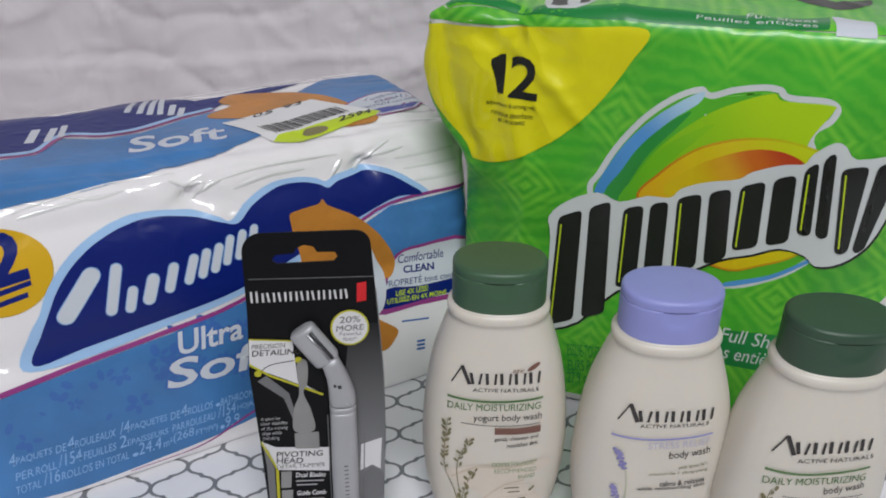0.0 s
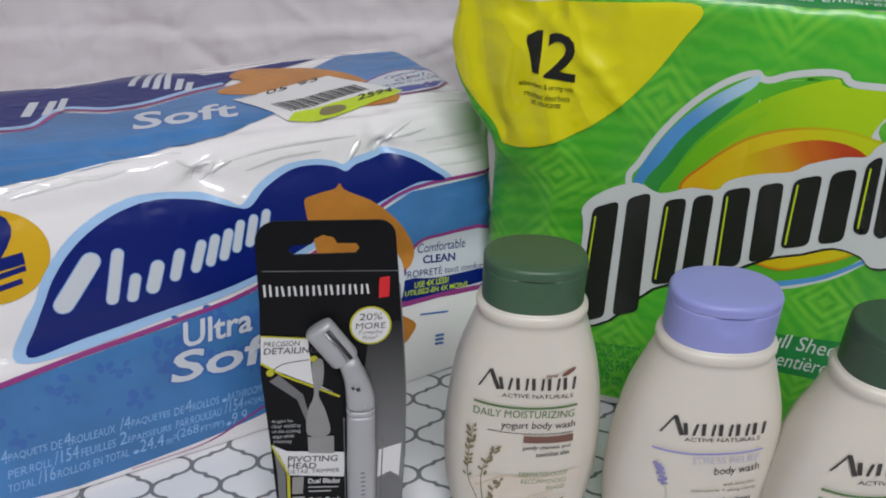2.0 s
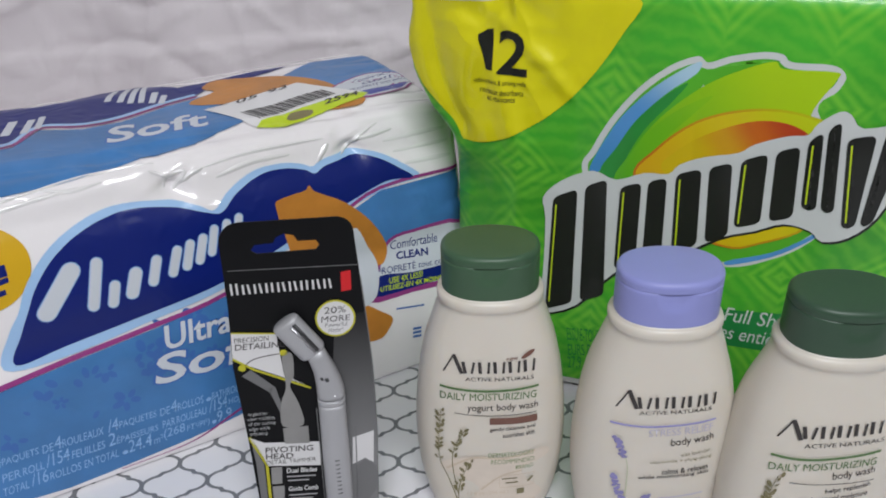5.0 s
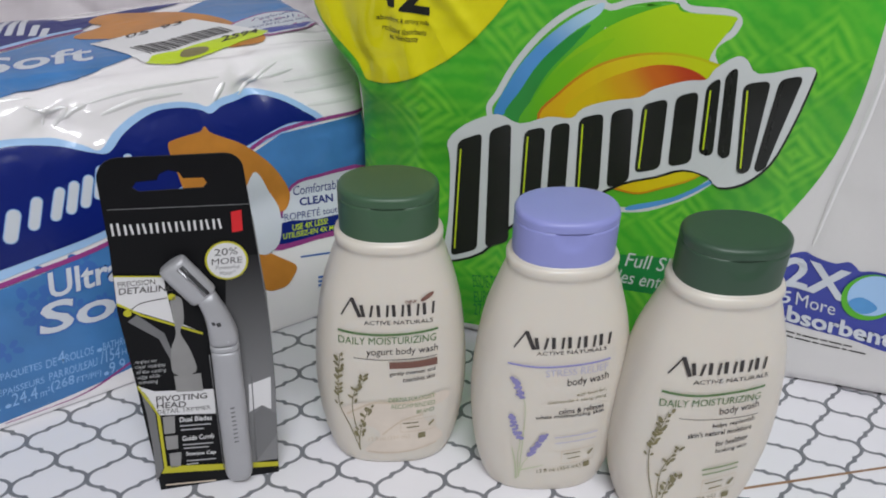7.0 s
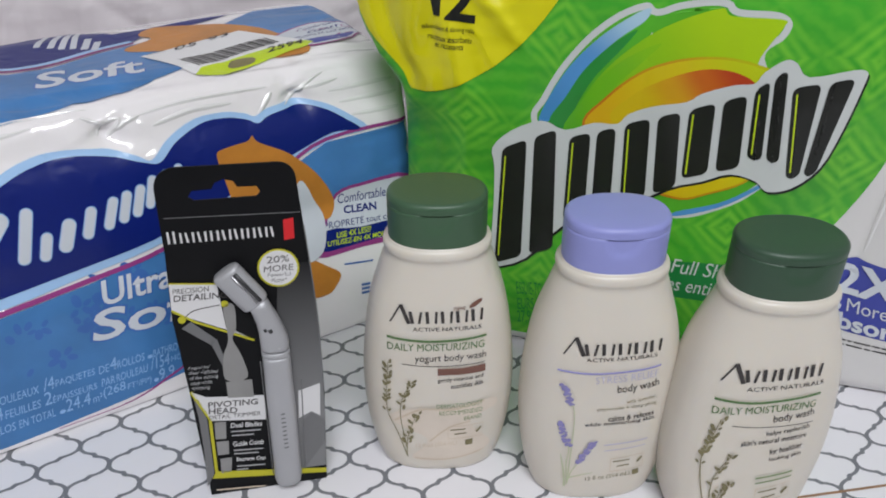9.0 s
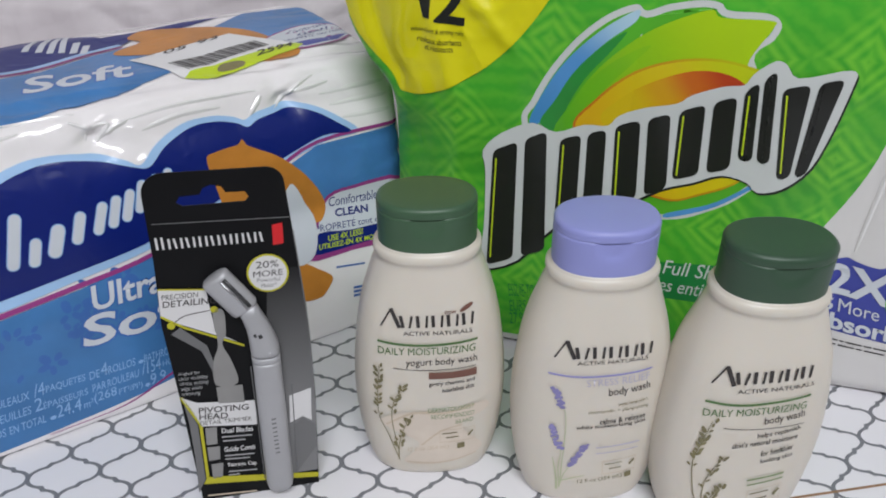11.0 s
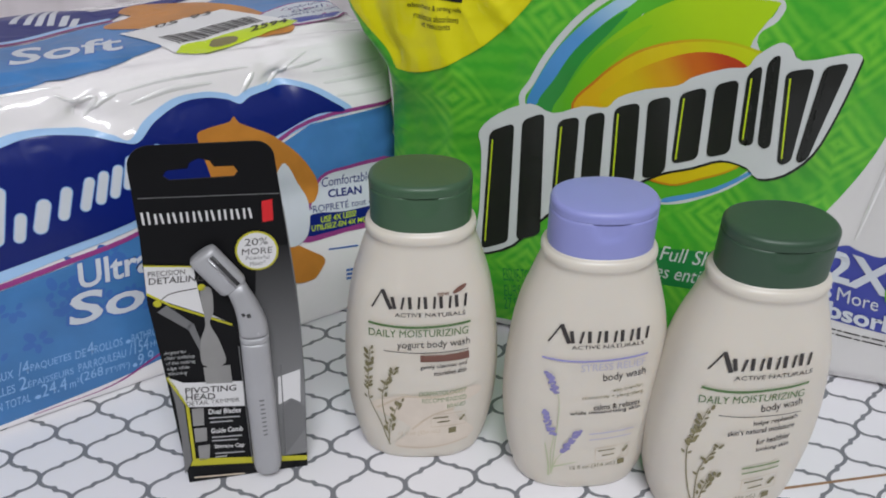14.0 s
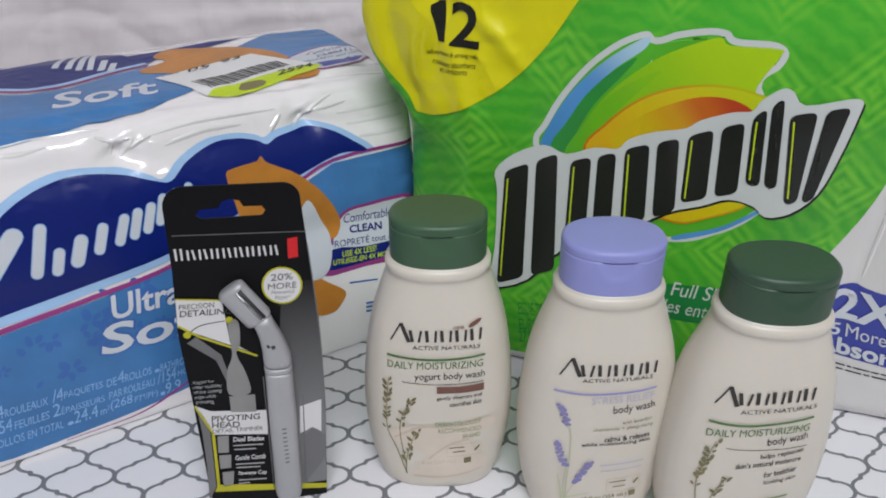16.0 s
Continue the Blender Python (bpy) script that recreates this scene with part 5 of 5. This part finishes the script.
decal("badge", [stroke(mm([(3.3, 34.4), (19.8, 39.0), (21.1, 28.7), (3.9, 24.6), (3.3, 34.4)]), 0.0004)], bottle_skin, M["ink_tan"], b3, 2, "thin outline of a small badge")
decals("badge_print", [mm([(4.6, 32.6), (13.6, 35.2), (13.8, 34.2), (4.8, 31.6)]), mm([(7.2, 28.6), (13.8, 30.6), (14.0, 29.6), (7.4, 27.6)]), mm([(16.4, 31.4), (18.8, 35.9), (19.7, 34.3), (17.6, 29.9)]), mm([(15.2, 24.4), (18.8, 25.4), (19.2, 21.4), (15.6, 20.4)])], bottle_skin, M["ink_oat"], b3, 3)
sprig("oat", [([(-16.8, 9.8), (-23.5, 32.1), (-27.0, 53.3), (-25.4, 66.0), (-22.2, 82.2)], 0.45), ([(-18.0, 18.6), (-19.4, 41.9), (-13.4, 59.6)], 0.36), ([(-15.9, 10.0), (-15.0, 28.6), (-10.6, 38.4)], 0.3)], b3)


# ---- the boxed detail trimmer ----
LEAN = math.tan(radians(4.5))


def card_skin(u, v, lift):
    return u, v * LEAN - lift, v


def prism(outline, thick):
    """A flat outline on the leaning card, with thickness towards the back."""
    bm = bmesh.new()
    f = [bm.verts.new(card_skin(x, z, 0)) for x, z in outline]
    b = [bm.verts.new((x, z * LEAN + thick(z), z)) for x, z in outline]
    k = len(f)
    bm.faces.new(f)
    bm.faces.new(b[::-1])
    for i in range(k):
        bm.faces.new((f[i], b[i], b[(i + 1) % k], f[(i + 1) % k]))
    bmesh.ops.triangulate(bm, faces=bm.faces[:])
    return bm


trim_box = thing("trimmer_package", pose(-0.060, 0.370, 0.0005, 0, 0, 11), "black hanging card package with a silver detail trimmer on its front", "package")
corner = [(0.0 + 0.010 * (1 - math.cos(radians(a))), 0.183 + 0.010 * math.sin(radians(a))) for a in range(0, 91, 15)]
corner_r = [(0.0625 - 0.008 * (1 - math.cos(radians(a))), 0.184 + 0.008 * math.sin(radians(a))) for a in range(90, -1, -15)]
low = 0.150
outline = [(-0.0005, low)] + corner + corner_r + [(0.0645, low)]
# the hang tab is a flat card with a slot cut through it
bm = bmesh.new()
n_seg = 40
cx, cz = 0.030, 0.179


def ray_out(poly, a):
    """Where a ray from the slot's middle leaves an outline."""
    d = Vector((math.cos(a), math.sin(a)))
    best = None
    for p, q in zip(poly, poly[1:] + poly[:1]):
        e = Vector(q) - Vector(p)
        den = d.x * e.y - d.y * e.x
        if abs(den) < 1e-12:
            continue
        w = Vector(p) - Vector((cx, cz))
        t, s = (w.x * e.y - w.y * e.x) / den, (w.x * d.y - w.y * d.x) / den
        if t > 0 and -1e-6 <= s <= 1 + 1e-6 and (best is None or t < best):
            best = t
    return cx + d.x * best, cz + d.y * best


slot_up = [(0.014, 0.1785), (0.0165, 0.1765), (0.044, 0.1762), (0.046, 0.1785), (0.0445, 0.1812), (0.0360, 0.1815), (0.0345, 0.1845), (0.030, 0.1858), (0.0262, 0.1842), (0.0248, 0.1815), (0.016, 0.1812)]
angles = sorted({round(math.atan2(z - cz, x - cx), 5) for x, z in outline + slot_up} | {round(-math.pi + 2 * math.pi * (i + 0.37) / n_seg, 5) for i in range(n_seg)})
rings = [[(ray_out(poly, a), y) for a in angles] for poly, y in ((slot_up, 0.0), (outline, 0.0), (outline, 0.0008), (slot_up, 0.0008))]
rows = [[bm.verts.new((p[0], p[1] * LEAN + y, p[1])) for p, y in ring] for ring in rings]
for a, b in zip(rows, rows[1:] + rows[:1]):
    for i in range(len(angles)):
        j = (i + 1) % len(angles)
        bm.faces.new((a[i], a[j], b[j], b[i]))
part("hang_tab", bm, M["card_black"], trim_box, "black card hang tab with a slot cut out", flat=True)
body = [(0.0, 0.0), (0.0635, 0.0), (0.0665, 0.06), (0.0668, 0.11), (0.0645, low), (-0.0005, low), (-0.0028, 0.115), (-0.0012, 0.07)]
part("carton", prism(body, lambda z: 0.001 + 0.036 * (1 - z / low)), M["card_black"], trim_box, "wedge-shaped black carton", flat=True)
R9 = card_skin
decal("grey_fade", [[(0.050, 0.140), (0.0652, 0.140), (0.0667, 0.11), (0.0664, 0.06), (0.0638, 0.010), (0.040, 0.010), (0.044, 0.09)]], R9, M["card_fade"], trim_box, 1, "right of the card, fading from black to grey")
decal("white_flash", [mm([(53.0, 63.8), (64.6, 67.1), (63.2, 45.6), (58.7, 49.2), (51.7, 45.7)])], R9, M["card_white"], trim_box, 3, "white printed flash")
decal("shade_shape", [mm([(53.3, 43.5), (58.6, 48.4), (65.1, 42.6), (64.7, 27.5), (51.4, 9.4)])], R9, M["card_grey"], trim_box, 3)
decal("white_panel", [mm([(-1.1, 135.4), (20.5, 132.7), (21.6, 108.1), (31.7, 101.2), (4.0, 116.4), (-2.2, 120.5)])], R9, M["card_white"], trim_box, 3, "white printed panel")
decals("yellow_line", [stroke(mm([(-1.1, 135.7), (20.8, 133.0)]), 0.0008), stroke(mm([(-2.2, 120.8), (7.5, 113.3), (34.2, 98.8)]), 0.0012), stroke(mm([(-0.5, 71.9), (6.4, 53.0), (4.9, 16.3)]), 0.0016)], R9, M["card_yellow"], trim_box, 4, "thin yellow lines")
decal("pivot_arc", [stroke(smooth(mm([(2.5, 115.6), (8.4, 119.7), (20.6, 121.3)]), 5, False), 0.0005)], R9, M["ink_dark"], trim_box, 4)
decals("panel_lettering", [word("PRECISION", [(-0.2, 129.7), (16.4, 129.5), (0.2, 132.5)]), word("DETAILING", [(-0.4, 125.6), (24.3, 125.0), (0.2, 129.0)], 0.01)], R9, M["ink_dark"], trim_box, 4)
for cxy in ([(1.7, 115.1)], [(22.8, 121.6)]):
    decal("yellow_dot", [ellipse(*mm(cxy)[0], 0.0019, 0.0019, 16)], R9, M["card_yellow"], trim_box, 5)
disc_c = mm([(50.1, 138.2)])[0]
decal("badge_ring", [ellipse(*disc_c, 0.0099, 0.0104, 40)], R9, M["card_yellow"], trim_box, 2)
badge = decal("badge", [ellipse(*disc_c, 0.0090, 0.0095, 40)], R9, M["card_white"], trim_box, 3, "round white printed badge")
decals("badge_lettering", [word("20%", [(44.8, 141.3), (55.5, 141.3), (45.2, 145.0)]), word("MORE", [(43.0, 136.6), (57.0, 136.5), (43.4, 139.9)])], R9, M["ink_dark"], badge, 4)
decals("badge_lettering", [word("Powerful", [(44.6, 133.9), (55.4, 133.5), (44.8, 136.0)]), word("Motor*", [(46.1, 130.5), (53.4, 130.6), (46.4, 133.0)])], R9, M["card_grey"], badge, 4)
bx0, bx1, bz0, bz1 = 0.0020, 0.0515, 0.1562, 0.1614
mark = []
for i in range(9):
    a = bx0 + (bx1 - bx0) * i / 9
    low, high = bz0 - 0.0010 * i / 9, bz1 - 0.0010 * i / 9 + (0.0010 if i == 0 else 0)
    mark.append(bar(a, a + 0.0010, low, high))
    mark.append(bar(a + 0.0026, a + 0.0036, low, high, 0.0, -0.12 if i % 3 else 0.0))
decals("brand_stroke", mark, R9, M["card_white"], trim_box, 2, "white plain stroke of the brand mark")
decal("red_mark", [mm([(54.7, 163.4), (59.5, 164.1), (59.1, 153.4), (54.2, 152.8)])], R9, M["card_red"], trim_box, 2, "red printed upright bar")
decal("fold_line", [stroke(mm([(2.1, 169.3), (63.9, 166.6)]), 0.0004)], R9, M["card_grey"], trim_box, 2)
# printed pictures of the pivoting head
decals("printed_trimmer", [smooth(mm([(21.7, 119.5), (26.9, 120.5), (26.4, 107.4), (23.9, 101.0), (27.1, 90.2), (28.3, 76.6), (17.5, 76.9), (18.3, 91.5), (21.8, 101.3)]), 4), mm([(17.4, 75.5), (30.4, 75.2), (30.2, 63.9), (17.2, 65.3)])], R9, M["photo_grey"], trim_box, 5, "grey printed picture of a trimmer")
decals("printed_trimmer", [mm([(0.9, 110.3), (5.7, 113.6), (15.9, 102.2), (13.7, 98.4)]), mm([(13.0, 100.6), (16.4, 102.1), (19.0, 88.0), (17.8, 82.9)])], R9, M["card_grey"], trim_box, 4)
decals("white_lettering", [word("Angled for", [(0.1, 85.0), (10.8, 84.7), (0.4, 87.4)]), word("clear visibility", [(-0.1, 81.8), (14.2, 81.3), (0.3, 84.6)]), word("of the cutting", [(-0.1, 78.6), (13.8, 78.2), (0.4, 81.4)]), word("edge while", [(0.0, 75.4), (10.6, 75.1), (0.4, 78.2)]), word("trimming", [(0.1, 72.2), (9.0, 71.8), (0.5, 75.0)])], R9, M["card_light"], trim_box, 4)
decal("white_panel", [mm([(-0.5, 71.9), (6.7, 67.4), (35.5, 64.1), (34.6, 48.0), (6.8, 51.8), (5.2, 57.0)])], R9, M["card_white"], trim_box, 4, "white printed panel")
decals("panel_lettering", [word("PIVOTING", [(6.6, 60.5), (31.4, 58.8), (7.1, 64.1)], 0.015), word("HEAD", [(6.3, 56.4), (20.5, 55.0), (6.8, 60.0)], 0.015), word("DETAIL TRIMMER", [(6.1, 52.7), (32.3, 51.5), (6.4, 55.3)])], R9, M["ink_dark"], trim_box, 5)
decals("feature_picture", [mm([(8.3, 50.4), (14.1, 50.1), (12.9, 38.7), (7.4, 39.0)]), mm([(7.5, 37.4), (13.9, 37.0), (13.0, 28.0), (7.1, 28.0)]), mm([(7.9, 25.4), (14.2, 25.4), (12.6, 15.5), (7.4, 14.9)])], R9, M["photo_grey"], trim_box, 4, "small printed pictures")
decals("feature_lettering", [word("Dual Blades", [(16.1, 45.5), (32.1, 44.2), (16.5, 48.5)], 0.02), word("Guide Comb", [(15.7, 32.7), (31.7, 31.7), (16.1, 35.8)], 0.02), word("Storage Cap", [(16.1, 21.4), (31.3, 20.0), (16.5, 24.6)], 0.02)], R9, M["card_white"], trim_box, 4)
decals("feature_small_print", [stroke(mm([(15.8, 42.9), (31.3, 41.6)]), 0.0008), stroke(mm([(16.0, 40.1), (27.4, 39.2)]), 0.0008), stroke(mm([(15.6, 29.9), (31.0, 28.6)]), 0.0008), stroke(mm([(15.6, 27.5), (28.4, 26.3)]), 0.0008), stroke(mm([(16.0, 18.5), (31.0, 17.2)]), 0.0008), stroke(mm([(15.7, 16.1), (21.7, 15.8)]), 0.0008)], R9, M["card_light"], trim_box, 4)
decal("edge_panel", [mm([(0.2, 68.9), (5.0, 53.2), (3.6, 15.7), (-1.2, 6.7), (0.5, 31.6), (0.9, 54.7)])], R9, M["card_grey"], trim_box, 3, "grey printed edge")
decal("yellow_strip", [mm([(4.7, 17.1), (63.9, 8.2), (63.6, 4.9), (2.2, 12.3)])], R9, M["card_yellow"], trim_box, 4, "yellow printed strip")


def rod(rings, k=24):
    """A rounded rod through (u, v, half-width, half-depth, lift) rings on the card, turned along its line."""
    out = []
    for i, (u, v, w, d, up) in enumerate(rings):
        a, b = rings[max(i - 1, 0)], rings[min(i + 1, len(rings) - 1)]
        t = Vector((b[0] - a[0], b[1] - a[1])).normalized()
        ring = []
        for s in range(k):
            ang = 2 * math.pi * s / k
            c, sn = math.cos(ang), math.sin(ang)
            off = w * math.copysign(abs(c) ** 0.8, c)
            ring.append(card_skin(u + t.y * off, v - t.x * off, up + d * math.copysign(abs(sn) ** 0.8, sn)))
        out.append(ring)
    return loft(out)


(hx0, hz0), (hx1, hz1) = mm([(42.7, 5.2), (44.2, 91.5)])
UP = 0.0045
handle_line = [(0.0, 0.50), (0.012, 0.74), (0.035, 0.92), (0.08, 1.02), (0.5, 1.02), (0.93, 0.98), (0.985, 0.97), (1.0, 0.92)]
handle = part("handle", rod([(hx0 + (hx1 - hx0) * f, hz0 + (hz1 - hz0) * f, 0.0072 * s, 0.0054 * s, UP) for f, s in handle_line]), M["silver"], trim_box, "silver trimmer handle")
part("collar", rod([(hx1, hz1 + f, w, w * 0.76, UP) for f, w in ((0.0004, 0.0066), (0.0010, 0.0071), (0.0030, 0.0072), (0.0036, 0.0067))]), M["silver"], handle, "silver ring under the pivot")
part("neck", rod([(0.0442, 0.0955, 0.0066, 0.0050, UP), (0.0443, 0.0975, 0.0071, 0.0052, UP), (0.0442, 0.1005, 0.0071, 0.0052, UP), (0.0434, 0.1065, 0.0064, 0.0050, UP), (0.0420, 0.1130, 0.0056, 0.0046, UP), (0.0400, 0.1190, 0.0050, 0.0042, UP), (0.0380, 0.1245, 0.0048, 0.0038, UP)]), M["silver"], handle, "silver pivoting neck")
part("blade_head", rod([(0.0381, 0.1223, 0.0056, 0.0034, UP), (0.0377, 0.1230, 0.0068, 0.0040, UP), (0.0370, 0.1240, 0.0072, 0.0042, UP), (0.0264, 0.1402, 0.0072, 0.0044, UP), (0.0257, 0.1413, 0.0069, 0.0042, UP), (0.0252, 0.1421, 0.0058, 0.0032, UP)]), M["silver"], handle, "silver head with a blade slot")
part("blade", rod([(0.0402, 0.1262, 0.0010, 0.0008, UP + 0.0037), (0.0300, 0.1420, 0.0010, 0.0008, UP + 0.0039)], 10), M["dark_plastic"], handle, "dark blade slot")
part("cutting_edge", rod([(0.0386, 0.1254, 0.0006, 0.0007, UP + 0.0040), (0.0285, 0.1410, 0.0006, 0.0007, UP + 0.0042)], 10), M["chrome"], handle, "bright metal cutting edge")
part("switch_mark", rod([(0.0404, 0.1105, 0.0008, 0.0005, UP + 0.0044), (0.0410, 0.1088, 0.0008, 0.0005, UP + 0.0044)], 10), M["dark_plastic"], handle, "small dark mark on the neck")
part("switch_mark", rod([(0.0428, 0.1100, 0.0011, 0.0005, UP + 0.0045), (0.0434, 0.1080, 0.0011, 0.0005, UP + 0.0046)], 10), M["dark_plastic"], handle, "small dark mark on the neck")
part("pivot_pin", rod([(0.0462, 0.0992, 0.0008, 0.0005, UP + 0.0046), (0.0463, 0.0978, 0.0008, 0.0005, UP + 0.0047)], 10), M["chrome"], handle, "small pin of the pivot")
for k in range(9):
    v = 0.0355 + 0.0028 * k
    part("handle_stroke", rod([(0.0428 + 0.00002 * k, v, 0.0006, 0.0003, UP + 0.0053), (0.0450 + 0.00002 * k, v + 0.0001, 0.0006, 0.0003, UP + 0.0052)], 8), M["card_grey"], handle, "grey stroke printed on the handle")

# Opaque grey rods; their colour stands for highlights on the clear blister's edges.
for line, w in (([(55.1, 70.8), (52.5, 12.1)], 0.0003), ([(35.8, 85.4), (34.5, 9.4)], 0.0003), ([(64.0, 160.0), (66.6, 108.4), (66.3, 58.6)], 0.0003)):
    (ax, az), *_, (ex, ez) = mm(line)
    part("blister_edge_highlight", rod([(x, z, w, w, 0.0006) for x, z in smooth(mm(line), 6, False)], 8), M["card_grey"], trim_box, "thin grey rod, coloured as the highlight on a clear plastic edge")
decal("base_print", [stroke(mm([(3.2, 3.7), (29.4, 1.6)]), 0.0010)], R9, M["ink_tan"], trim_box, 4, "dim printed line on the black base")
